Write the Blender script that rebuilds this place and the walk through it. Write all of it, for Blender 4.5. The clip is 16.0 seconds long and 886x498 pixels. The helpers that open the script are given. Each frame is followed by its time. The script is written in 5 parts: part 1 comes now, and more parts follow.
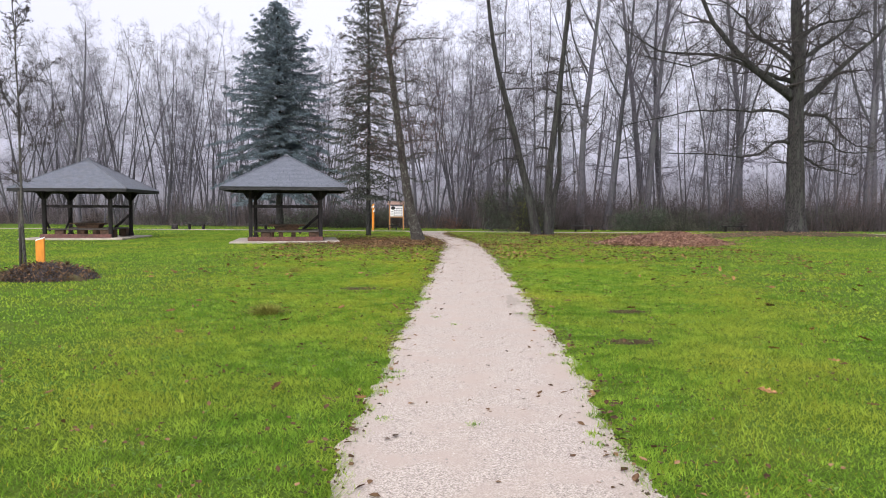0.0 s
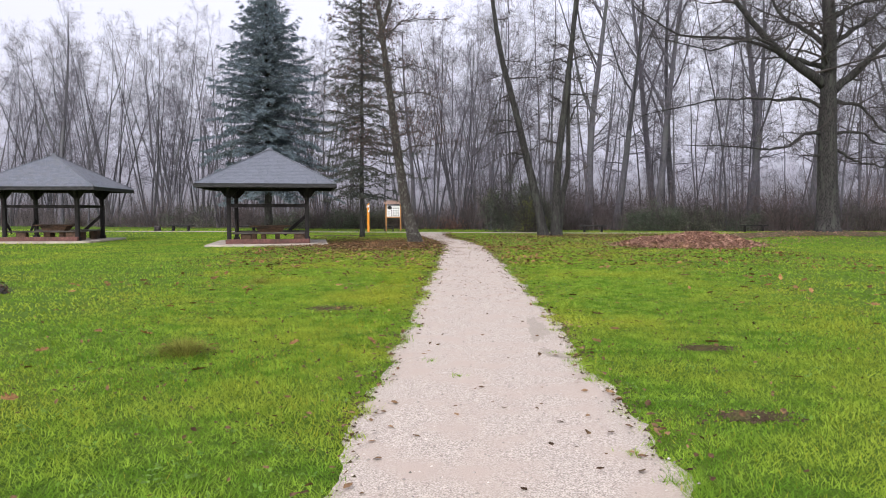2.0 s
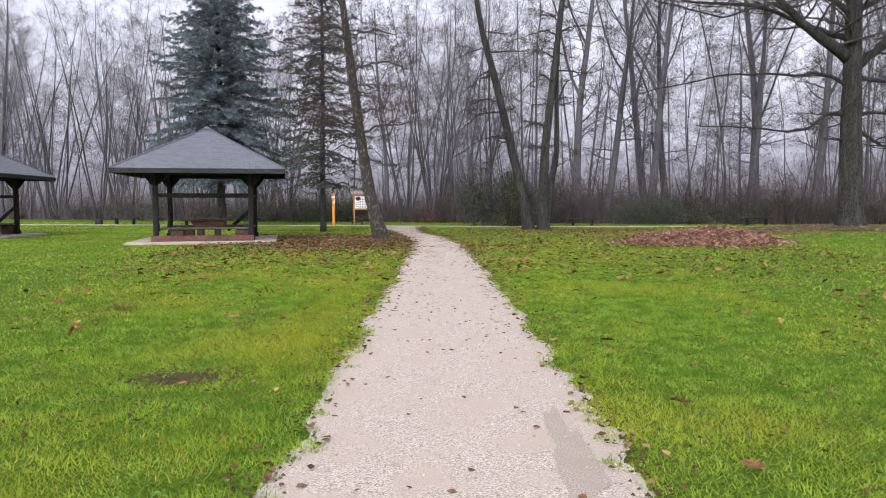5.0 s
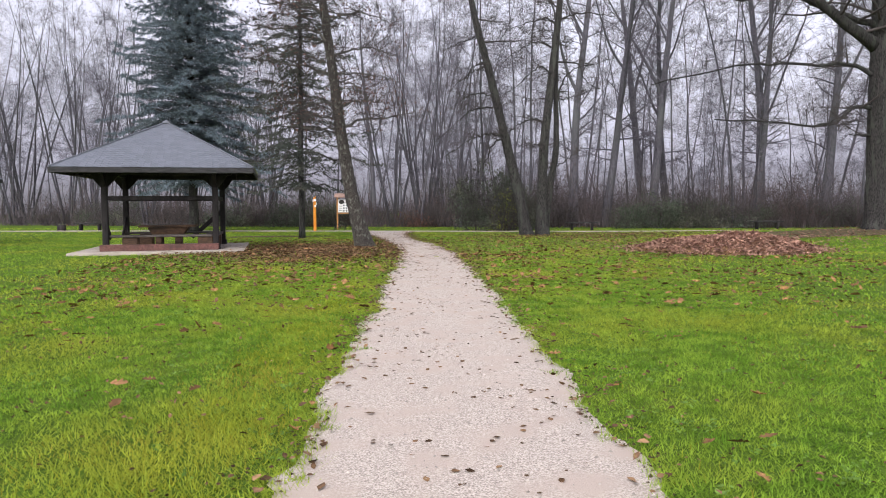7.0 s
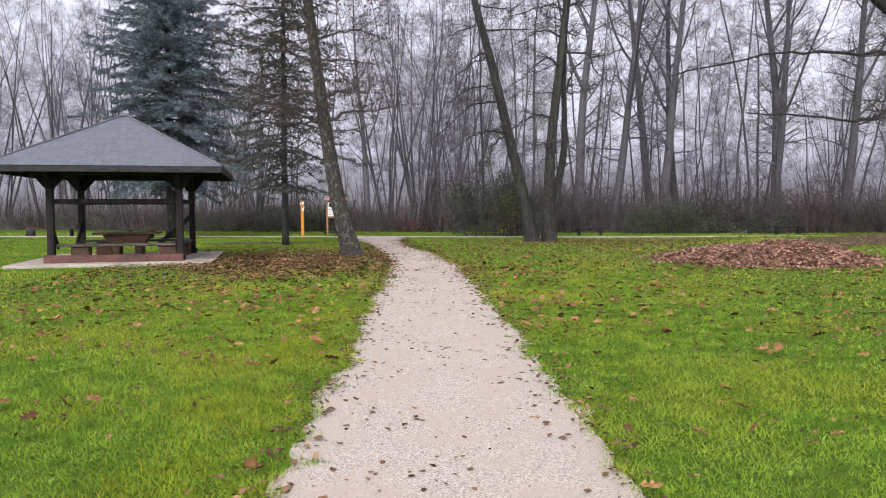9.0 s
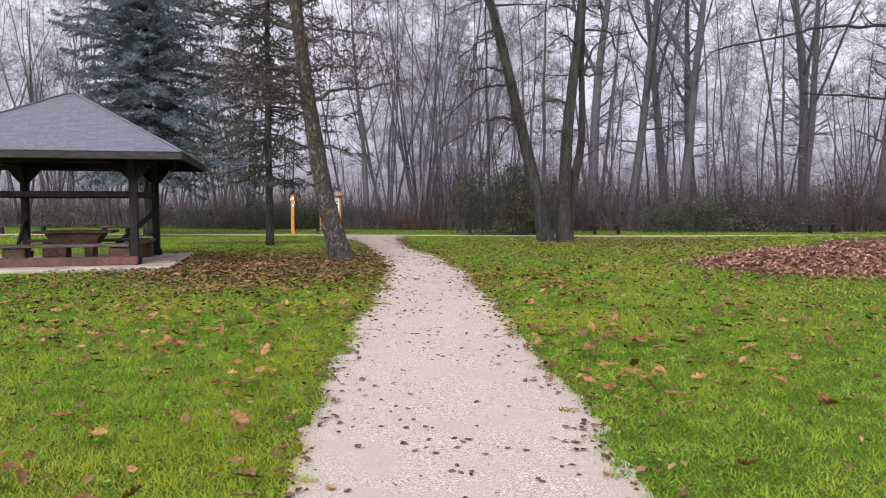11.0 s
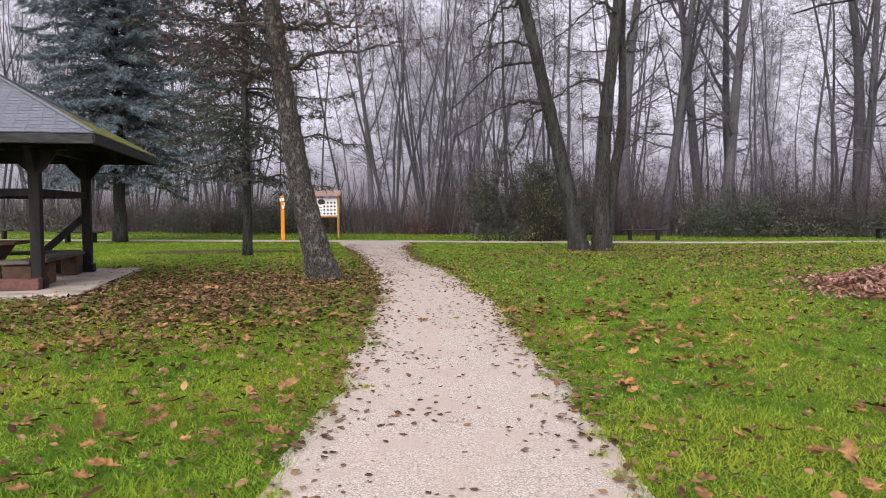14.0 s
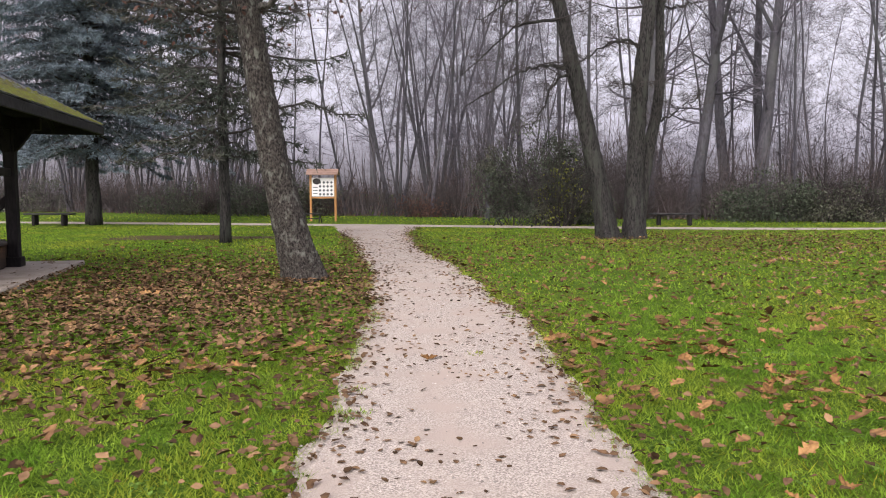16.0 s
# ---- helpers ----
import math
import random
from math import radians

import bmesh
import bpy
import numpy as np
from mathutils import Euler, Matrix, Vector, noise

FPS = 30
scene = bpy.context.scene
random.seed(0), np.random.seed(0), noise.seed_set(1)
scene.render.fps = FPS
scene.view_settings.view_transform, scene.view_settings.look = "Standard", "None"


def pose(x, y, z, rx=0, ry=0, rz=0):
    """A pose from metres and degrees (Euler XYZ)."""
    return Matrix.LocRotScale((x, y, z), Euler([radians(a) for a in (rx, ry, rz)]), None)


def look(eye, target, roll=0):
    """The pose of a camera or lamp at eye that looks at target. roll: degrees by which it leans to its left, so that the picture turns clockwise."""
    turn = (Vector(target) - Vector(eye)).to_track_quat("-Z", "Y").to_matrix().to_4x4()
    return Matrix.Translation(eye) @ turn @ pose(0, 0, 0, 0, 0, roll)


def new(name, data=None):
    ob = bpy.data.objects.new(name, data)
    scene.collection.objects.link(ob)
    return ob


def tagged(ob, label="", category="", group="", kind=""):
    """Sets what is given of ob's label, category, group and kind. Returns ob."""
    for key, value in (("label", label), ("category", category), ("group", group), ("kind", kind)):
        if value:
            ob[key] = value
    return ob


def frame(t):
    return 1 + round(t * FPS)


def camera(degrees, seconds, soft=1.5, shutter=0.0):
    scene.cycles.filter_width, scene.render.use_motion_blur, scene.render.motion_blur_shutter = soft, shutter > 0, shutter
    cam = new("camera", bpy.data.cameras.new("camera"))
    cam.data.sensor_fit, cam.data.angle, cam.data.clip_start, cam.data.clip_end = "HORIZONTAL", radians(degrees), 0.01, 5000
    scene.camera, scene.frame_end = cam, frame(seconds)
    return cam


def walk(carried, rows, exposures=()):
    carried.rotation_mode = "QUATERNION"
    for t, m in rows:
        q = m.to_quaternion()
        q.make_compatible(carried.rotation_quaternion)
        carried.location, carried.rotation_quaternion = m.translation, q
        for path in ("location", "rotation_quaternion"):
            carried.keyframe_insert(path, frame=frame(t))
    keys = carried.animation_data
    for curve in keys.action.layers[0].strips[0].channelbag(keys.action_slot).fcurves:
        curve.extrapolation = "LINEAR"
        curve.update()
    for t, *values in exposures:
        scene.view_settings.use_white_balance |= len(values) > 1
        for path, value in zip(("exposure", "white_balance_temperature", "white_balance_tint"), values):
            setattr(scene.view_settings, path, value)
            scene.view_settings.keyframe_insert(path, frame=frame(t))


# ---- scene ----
cam = camera(63.1, 16.0, soft=1.0)
METRES, EYE, TILT, LEAN, TURN = 24.6, 1.5, 0.0, 0.0, 0.0
ROWS = [
    (0.0, 0.0, 0.0, 0.0, 0.01, -3.07, -0.14),
    (0.5, 0.0014, 0.0341, -0.0007, -0.04, -2.93, -0.08),
    (1.0, 0.0008, 0.0671, -0.0021, -0.01, -2.93, 0.03),
    (1.5, 0.0018, 0.0998, -0.0026, 0.02, -2.97, 0.03),
    (2.0, 0.0013, 0.1337, -0.0037, 0.03, -3.0, 0.09),
    (2.5, 0.0009, 0.1662, -0.004, 0.04, -3.05, -0.1),
    (3.0, 0.0047, 0.1981, -0.0036, -0.11, -3.11, 0.12),
    (3.5, 0.0066, 0.2308, -0.0037, -0.41, -3.2, 0.21),
    (4.0, 0.0107, 0.2631, -0.0046, -0.9, -3.49, 0.14),
    (4.5, 0.0117, 0.2938, -0.0046, -1.23, -3.61, 0.1),
    (5.0, 0.0135, 0.3255, -0.0048, -1.66, -3.66, 0.07),
    (7.5, 0.0122, 0.4774, -0.0052, -2.73, -3.33, 0.23),
    (8.0, 0.0127, 0.5064, -0.0049, -2.8, -3.31, 0.16),
    (8.5, 0.0132, 0.5354, -0.0045, -2.83, -3.28, 0.12),
    (9.0, 0.016, 0.5658, -0.0032, -2.91, -3.18, 0.25),
    (11.5, 0.0191, 0.726, -0.0057, -2.78, -3.42, 0.13),
    (12.0, 0.0188, 0.7567, -0.0041, -2.73, -3.39, 0.16),
    (12.5, 0.021, 0.7873, -0.0033, -2.7, -3.36, 0.22),
    (13.0, 0.0199, 0.8177, -0.0039, -2.56, -3.33, 0.25),
    (13.5, 0.021, 0.8484, -0.0042, -2.42, -3.39, 0.16),
    (14.0, 0.0228, 0.8781, -0.0045, -2.1, -3.31, 0.23),
    (14.5, 0.0229, 0.9067, -0.0042, -1.89, -3.81, 0.07),
    (15.0, 0.024, 0.9366, -0.0033, -1.86, -4.44, 0.17),
    (15.5, 0.0222, 0.9672, -0.003, -1.78, -4.75, 0.14),
    (16.0, 0.0231, 0.9984, -0.0042, -1.7, -4.86, 0.01),
]
walk(cam, [(t, pose(0, 0, EYE, TILT, LEAN, TURN) @ pose(METRES * x, METRES * y, METRES * z, 90 + pitch, roll, yaw)) for t, x, y, z, yaw, pitch, roll in ROWS], [(0.0, 0.04, 6500, 10), (9.0, 0.03, 6550, 11), (16.0, 0.0, 6800, 14)])

# ---- light ----
SUN_EL, SUN_AZ = 38.0, 200.0
world = bpy.data.worlds.new("overcast")
scene.world = world
world.use_nodes = True
wn, wl = world.node_tree.nodes, world.node_tree.links
sky = wn.new("ShaderNodeTexSky")
sky.sky_type = "NISHITA"
sky.sun_disc = False
sky.sun_elevation, sky.sun_rotation = radians(SUN_EL), radians(SUN_AZ)
sky.air_density, sky.dust_density, sky.ozone_density = 1.0, 8.0, 1.0
grey = wn.new("ShaderNodeHueSaturation")
grey.inputs["Saturation"].default_value = 0.22
wl.new(sky.outputs[0], grey.inputs["Color"])
cloud_layer = wn.new("ShaderNodeMix")
cloud_layer.data_type = "RGBA"
cloud_layer.blend_type = "ADD"
cloud_layer.inputs[0].default_value = 1.0
cloud_layer.inputs[7].default_value = (3.75, 3.72, 4.7, 1)
wl.new(grey.outputs[0], cloud_layer.inputs[6])
wl.new(cloud_layer.outputs[2], wn["Background"].inputs["Color"])
wn["Background"].inputs["Strength"].default_value = 0.15
sun = new("sun", bpy.data.lights.new("sun", "SUN"))
sun.data.energy, sun.data.angle, sun.data.color = 1.1, radians(70), (1.0, 0.97, 0.93)
sun.matrix_world = look((0, 0, 60), (0 - 60 * math.sin(radians(SUN_AZ)) / math.tan(radians(SUN_EL)), 0 - 60 * math.cos(radians(SUN_AZ)) / math.tan(radians(SUN_EL)), 0))


# ---- materials ----
def material(name, c1, c2, c3=None, rough=0.85, fine=30.0, coarse=2.0, bump=0.3, stretch=(1, 1, 1), island=0.0, objrand=0.0, translucent=0.0, spec=0.3, metal=0.0, dist=0.02, sharp=0.2, patch=(0.45, 0.68)):
    """Two-scale noise between c1 and c2, with patches of c3; island and objrand vary the value piece by piece."""
    m = bpy.data.materials.new(name)
    m.use_nodes = True
    n, l = m.node_tree.nodes, m.node_tree.links
    b = n["Principled BSDF"]
    b.inputs["Roughness"].default_value, b.inputs["Metallic"].default_value = rough, metal
    b.inputs["Specular IOR Level"].default_value = spec
    co, mp = n.new("ShaderNodeTexCoord"), n.new("ShaderNodeMapping")
    mp.inputs["Scale"].default_value = stretch
    l.new(co.outputs["Object"], mp.inputs["Vector"])

    def cloud(scale, detail):
        t = n.new("ShaderNodeTexNoise")
        t.inputs["Scale"].default_value, t.inputs["Detail"].default_value = scale, detail
        l.new(mp.outputs[0], t.inputs["Vector"])
        return t.outputs["Fac"]

    def spread(value, lo, hi):
        t = n.new("ShaderNodeMapRange")
        t.inputs["From Min"].default_value, t.inputs["From Max"].default_value = lo, hi
        l.new(value, t.inputs["Value"])
        return t.outputs[0]

    def mixed(fac, a, c):
        t = n.new("ShaderNodeMix")
        t.data_type = "RGBA"
        for i, v in ((0, fac), (6, a), (7, c)):
            if isinstance(v, tuple):
                t.inputs[i].default_value = (*v, 1)
            elif isinstance(v, float):
                t.inputs[i].default_value = v
            else:
                l.new(v, t.inputs[i])
        return t.outputs[2]

    f, g = cloud(fine, 5), cloud(coarse, 3)
    col = mixed(spread(f, 0.5 - sharp, 0.5 + sharp), c1, c2)
    if c3:
        col = mixed(spread(g, *patch), col, c3)
    vary = None
    if island:
        vary = n.new("ShaderNodeNewGeometry").outputs["Random Per Island"]
        amount = island
    elif objrand:
        vary = n.new("ShaderNodeObjectInfo").outputs["Random"]
        amount = objrand
    if vary:
        r = n.new("ShaderNodeMapRange")
        r.inputs["To Min"].default_value, r.inputs["To Max"].default_value = 1 - amount, 1 + amount
        l.new(vary, r.inputs["Value"])
        h = n.new("ShaderNodeHueSaturation")
        l.new(r.outputs[0], h.inputs["Value"])
        l.new(col, h.inputs["Color"])
        col = h.outputs[0]
    l.new(col, b.inputs["Base Color"])
    if bump:
        bp = n.new("ShaderNodeBump")
        bp.inputs["Strength"].default_value, bp.inputs["Distance"].default_value = bump, dist
        l.new(f, bp.inputs["Height"])
        l.new(bp.outputs[0], b.inputs["Normal"])
    if translucent:
        tr, mx = n.new("ShaderNodeBsdfTranslucent"), n.new("ShaderNodeMixShader")
        l.new(col, tr.inputs["Color"])
        mx.inputs[0].default_value = translucent
        l.new(b.outputs[0], mx.inputs[1])
        l.new(tr.outputs[0], mx.inputs[2])
        l.new(mx.outputs[0], n["Material Output"].inputs["Surface"])
    return m


M_SOIL = material("lawn_ground", (0.04, 0.078, 0.011), (0.12, 0.20, 0.024), (0.12, 0.155, 0.026), fine=26, coarse=0.7, bump=1.0, dist=0.06, spec=0.05, patch=(0.5, 0.75))
M_GRASS = material("grass_blades", (0.135, 0.255, 0.028), (0.28, 0.42, 0.052), (0.36, 0.41, 0.055), rough=0.9, fine=3.6, coarse=0.45, sharp=0.11, bump=0, island=0.3, translucent=0.5, spec=0.04)
M_YELLOWGRASS = material("yellowed_grass", (0.27, 0.33, 0.03), (0.41, 0.41, 0.045), (0.40, 0.33, 0.05), rough=0.9, fine=2.5, coarse=0.8, bump=0, island=0.4, translucent=0.5, spec=0.04)
M_WEED = material("weed_leaves", (0.10, 0.20, 0.025), (0.20, 0.33, 0.05), (0.17, 0.27, 0.06), rough=0.6, fine=4, coarse=0.8, bump=0, island=0.35, translucent=0.35, spec=0.2)
M_DRYGRASS = material("dry_grass", (0.15, 0.18, 0.03), (0.29, 0.27, 0.075), rough=0.9, fine=8, bump=0, island=0.4, translucent=0.3, spec=0.05)
M_PATH = material("crushed_limestone", (0.235, 0.20, 0.175), (0.56, 0.495, 0.44), (0.40, 0.335, 0.29), rough=0.95, fine=100, coarse=2.2, bump=0.5, dist=0.009, spec=0.1, sharp=0.14)
M_PEBBLE = material("pebbles", (0.22, 0.19, 0.165), (0.48, 0.43, 0.385), rough=0.85, fine=20, island=0.35, bump=0)
M_WET = material("damp_gravel", (0.175, 0.15, 0.125), (0.46, 0.405, 0.35), (0.30, 0.26, 0.215), rough=0.8, fine=100, coarse=5, bump=0.4, dist=0.008, spec=0.15)
M_DIRT = material("bare_soil", (0.045, 0.03, 0.019), (0.125, 0.088, 0.056), (0.10, 0.10, 0.035), fine=35, coarse=6, bump=1.0, dist=0.04, spec=0.1)
M_CONC = material("concrete", (0.33, 0.285, 0.245), (0.46, 0.405, 0.355), (0.25, 0.215, 0.185), fine=60, coarse=1.6, bump=0.2, dist=0.005, spec=0.15)
M_TIMBER = material("dark_stained_timber", (0.008, 0.007, 0.008), (0.02, 0.017, 0.018), (0.033, 0.029, 0.029), rough=0.75, fine=30, coarse=3, stretch=(1, 1, 0.25), bump=0.4, dist=0.006, objrand=0.2, spec=0.2)
M_GREYWOOD = material("weathered_plank", (0.038, 0.032, 0.03), (0.095, 0.083, 0.077), (0.03, 0.025, 0.023), rough=0.8, fine=26, coarse=4, stretch=(0.25, 1, 1), bump=0.3, dist=0.005, objrand=0.15)
M_BLOCK = material("brown_timber_block", (0.05, 0.028, 0.017), (0.105, 0.06, 0.035), (0.03, 0.02, 0.014), rough=0.75, fine=22, coarse=3, stretch=(0.4, 1, 1), bump=0.3, dist=0.006, objrand=0.2)
M_REDBEAM = material("reddish_sleeper", (0.085, 0.036, 0.032), (0.16, 0.072, 0.062), (0.07, 0.037, 0.031), rough=0.7, fine=18, coarse=3, bump=0.2, dist=0.005)
M_SLATE = material("grey_slate", (0.068, 0.077, 0.098), (0.15, 0.162, 0.195), (0.105, 0.11, 0.125), rough=0.55, fine=30, coarse=3, bump=0.25, dist=0.004, objrand=0.13, spec=0.5)
M_SLATE_STUFF = material("grey_slate_joined", (0.068, 0.077, 0.098), (0.15, 0.162, 0.195), (0.105, 0.11, 0.125), rough=0.55, fine=30, coarse=3, bump=0.25, dist=0.004, island=0.13, spec=0.5)
M_FASCIA = material("dark_grey_fascia", (0.011, 0.011, 0.012), (0.042, 0.041, 0.043), (0.024, 0.023, 0.024), rough=0.75, fine=18, coarse=3, stretch=(0.25, 1, 1), bump=0.25, dist=0.004)
M_MOSS = material("moss", (0.08, 0.10, 0.014), (0.17, 0.185, 0.022), (0.085, 0.07, 0.035), rough=0.95, fine=40, coarse=5, bump=0.6)
M_BARK = material("grey_bark", (0.02, 0.018, 0.018), (0.10, 0.09, 0.085), (0.12, 0.115, 0.10), rough=0.9, fine=45, coarse=9, stretch=(1, 1, 0.3), bump=1.0, dist=0.05, sharp=0.13)
M_BARKDARK = material("dark_ridged_bark", (0.010, 0.0095, 0.010), (0.05, 0.046, 0.045), (0.05, 0.052, 0.046), rough=0.9, fine=38, coarse=7, stretch=(1, 1, 0.22), bump=1.0, dist=0.06, sharp=0.12, patch=(0.5, 0.62))
M_LICHEN = material("bark_with_lichen", (0.012, 0.010, 0.009), (0.085, 0.074, 0.066), (0.16, 0.165, 0.145), rough=0.9, fine=40, coarse=13, stretch=(1, 1, 0.6), bump=1.0, dist=0.06, sharp=0.14, patch=(0.54, 0.7))
# bark and twigs of the wood: bluish mist is put into their colour
M_MISTBARK = material("mist_tinted_bark", (0.05, 0.048, 0.058), (0.118, 0.112, 0.135), (0.085, 0.088, 0.09), rough=0.95, fine=12, coarse=1.2, stretch=(1, 1, 0.3), bump=0.6, objrand=0.35)
M_MISTTWIG = material("mist_tinted_twigs", (0.072, 0.067, 0.083), (0.14, 0.131, 0.159), rough=0.95, fine=2, bump=0, objrand=0.35)
M_TWIGNEAR = material("dark_twigs", (0.035, 0.03, 0.03), (0.07, 0.06, 0.058), rough=0.95, fine=3, bump=0)
M_BRUSH = material("brushwood", (0.05, 0.043, 0.046), (0.11, 0.096, 0.102), (0.085, 0.066, 0.066), rough=0.95, fine=0.8, coarse=0.15, bump=0, island=0.5)
M_THICKET = material("thicket_shoots", (0.042, 0.036, 0.039), (0.10, 0.086, 0.092), (0.085, 0.062, 0.06), rough=0.95, fine=0.8, coarse=0.15, bump=0, island=0.4)
# blue-grey needles, their colour also lightened to stand in for mist
M_NEEDLE = material("blue_spruce_needles", (0.075, 0.10, 0.122), (0.19, 0.238, 0.28), (0.105, 0.13, 0.142), rough=0.8, fine=1.5, coarse=0.7, bump=0, island=0.4, spec=0.15)
M_NEEDLE2 = material("dark_conifer_needles", (0.036, 0.044, 0.038), (0.085, 0.095, 0.082), (0.075, 0.072, 0.062), rough=0.85, fine=1.5, coarse=0.7, bump=0, island=0.4, spec=0.1)
M_IVY = material("evergreen_leaves", (0.032, 0.044, 0.03), (0.085, 0.105, 0.07), (0.10, 0.10, 0.075), rough=0.6, fine=1.5, coarse=0.5, bump=0, island=0.55, spec=0.2)
M_YELLOWLEAF = material("yellow_green_leaves", (0.16, 0.20, 0.03), (0.28, 0.29, 0.06), rough=0.6, fine=2, bump=0, island=0.3, translucent=0.3)
M_LEAFDARK = material("dark_fallen_leaves", (0.05, 0.029, 0.018), (0.16, 0.095, 0.054), (0.22, 0.135, 0.07), rough=0.95, fine=35, coarse=3, bump=0, island=0.6, spec=0.08)
M_LEAFORANGE = material("orange_oak_leaves", (0.13, 0.068, 0.03), (0.31, 0.175, 0.075), (0.10, 0.055, 0.03), rough=0.9, fine=28, coarse=1.5, sharp=0.15, bump=0, island=0.5, spec=0.06)
M_LEAFPIECE = material("oak_leaf", (0.11, 0.055, 0.025), (0.31, 0.165, 0.066), rough=0.9, fine=32, bump=0.3, objrand=0.5, dist=0.003, spec=0.06)
M_PILE = material("raked_leaves", (0.17, 0.085, 0.062), (0.35, 0.205, 0.155), (0.26, 0.15, 0.11), rough=0.85, fine=25, coarse=0.8, bump=0, island=0.5)
M_HANGLEAF = material("withered_leaves", (0.085, 0.05, 0.042), (0.16, 0.095, 0.08), rough=0.9, fine=1, bump=0, island=0.4, translucent=0.2, spec=0.1)
M_ORANGE = material("orange_paint", (0.62, 0.22, 0.025), (0.78, 0.31, 0.04), (0.55, 0.20, 0.03), rough=0.6, fine=14, coarse=3, stretch=(1, 1, 0.25), bump=0.15, dist=0.004)
M_PINEWOOD = material("orange_brown_wood", (0.36, 0.17, 0.06), (0.50, 0.26, 0.10), rough=0.65, fine=14, stretch=(1, 1, 0.25), bump=0.15, dist=0.004)
M_ROOFWOOD = material("brown_board_roof", (0.22, 0.14, 0.11), (0.33, 0.225, 0.185), rough=0.75, fine=14, stretch=(0.3, 1, 1), bump=0.2, dist=0.004)
M_WHITE = material("white_panel", (0.74, 0.75, 0.76), (0.82, 0.82, 0.82), rough=0.4, fine=8, bump=0)
M_INK = material("dark_print", (0.06, 0.08, 0.10), (0.12, 0.14, 0.15), rough=0.5, fine=30, bump=0)
M_DARKMETAL = material("dark_metal", (0.03, 0.03, 0.032), (0.06, 0.058, 0.055), rough=0.5, fine=30, bump=0.1, metal=0.6)


# ---- mesh helpers ----
class Shape:
    """Collects corners and faces of one mesh."""

    def __init__(self):
        self.v, self.f, self.smooth = [], [], True

    def tube(self, pts, radii, sides=6, cap=False):
        pts = [Vector(p) for p in pts]
        side = None
        start = len(self.v)
        for i, p in enumerate(pts):
            a = (pts[min(i + 1, len(pts) - 1)] - pts[max(i - 1, 0)]).normalized()
            if side is None:
                side = a.orthogonal().normalized()
            side = (side - a * side.dot(a)).normalized()
            other = a.cross(side)
            for k in range(sides):
                w = 2 * math.pi * k / sides
                self.v.append(tuple(p + (side * math.cos(w) + other * math.sin(w)) * radii[i]))
        for i in range(len(pts) - 1):
            for k in range(sides):
                a, b = start + i * sides + k, start + i * sides + (k + 1) % sides
                self.f.append((a, b, b + sides, a + sides))
        if cap:
            self.f.append(tuple(start + k for k in reversed(range(sides))))
            self.f.append(tuple(start + (len(pts) - 1) * sides + k for k in range(sides)))

    def box(self, cx, cy, cz, sx, sy, sz, m=None, c=0.012):
        """A box with chamfered edges, centred at (cx, cy, cz)."""
        self.smooth = False
        c = min(c, sx * 0.3, sy * 0.3, sz * 0.3)
        n = len(self.v)
        hx, hy, hz = sx / 2, sy / 2, sz / 2
        for z, inx in ((-hz, c), (-hz + c, 0), (hz - c, 0), (hz, c)):
            x, y = hx - inx, hy - inx
            k = c if inx == 0 else 0
            for px, py in ((-x, -y + k), (-x + k, -y), (x - k, -y), (x, -y + k), (x, y - k), (x - k, y), (-x + k, y), (-x, y - k)):
                p = Vector((cx + px, cy + py, cz + z)) if m is None else m @ Vector((cx + px, cy + py, cz + z))
                self.v.append(tuple(p))
        for r in range(3):
            for k in range(8):
                a, b = n + r * 8 + k, n + r * 8 + (k + 1) % 8
                self.f.append((a, b, b + 8, a + 8))
        self.f.append(tuple(n + k for k in reversed(range(8))))
        self.f.append(tuple(n + 24 + k for k in range(8)))

    def beam(self, a, b, w, h):
        """A chamfered beam of section w by h from a to b."""
        a, b = Vector(a), Vector(b)
        d = b - a
        t = Matrix.Translation((a + b) / 2) @ d.to_track_quat("X", "Z").to_matrix().to_4x4()
        self.box(0, 0, 0, d.length, w, h, t)

    def mesh(self, name, mat):
        me = bpy.data.meshes.new(name)
        me.from_pydata(self.v, [], self.f)
        me.materials.append(mat)
        if self.smooth:
            me.polygons.foreach_set("use_smooth", [True] * len(me.polygons))
        me.update()
        return me


def part(name, shape, mat, parent=None, label=""):
    """Links a shape as one mesh object, under its thing if one is given."""
    ob = new(name, shape.mesh(name, mat) if isinstance(shape, Shape) else shape)
    ob.parent = parent
    if label:
        tagged(ob, label)
    return ob


def thing(name, x, y, z, rz, label, category, group="", kind=""):
    e = new(name)
    e.empty_display_size = 0.2
    e.matrix_world = pose(x, y, z, 0, 0, rz)
    return tagged(e, label, category, group, kind)


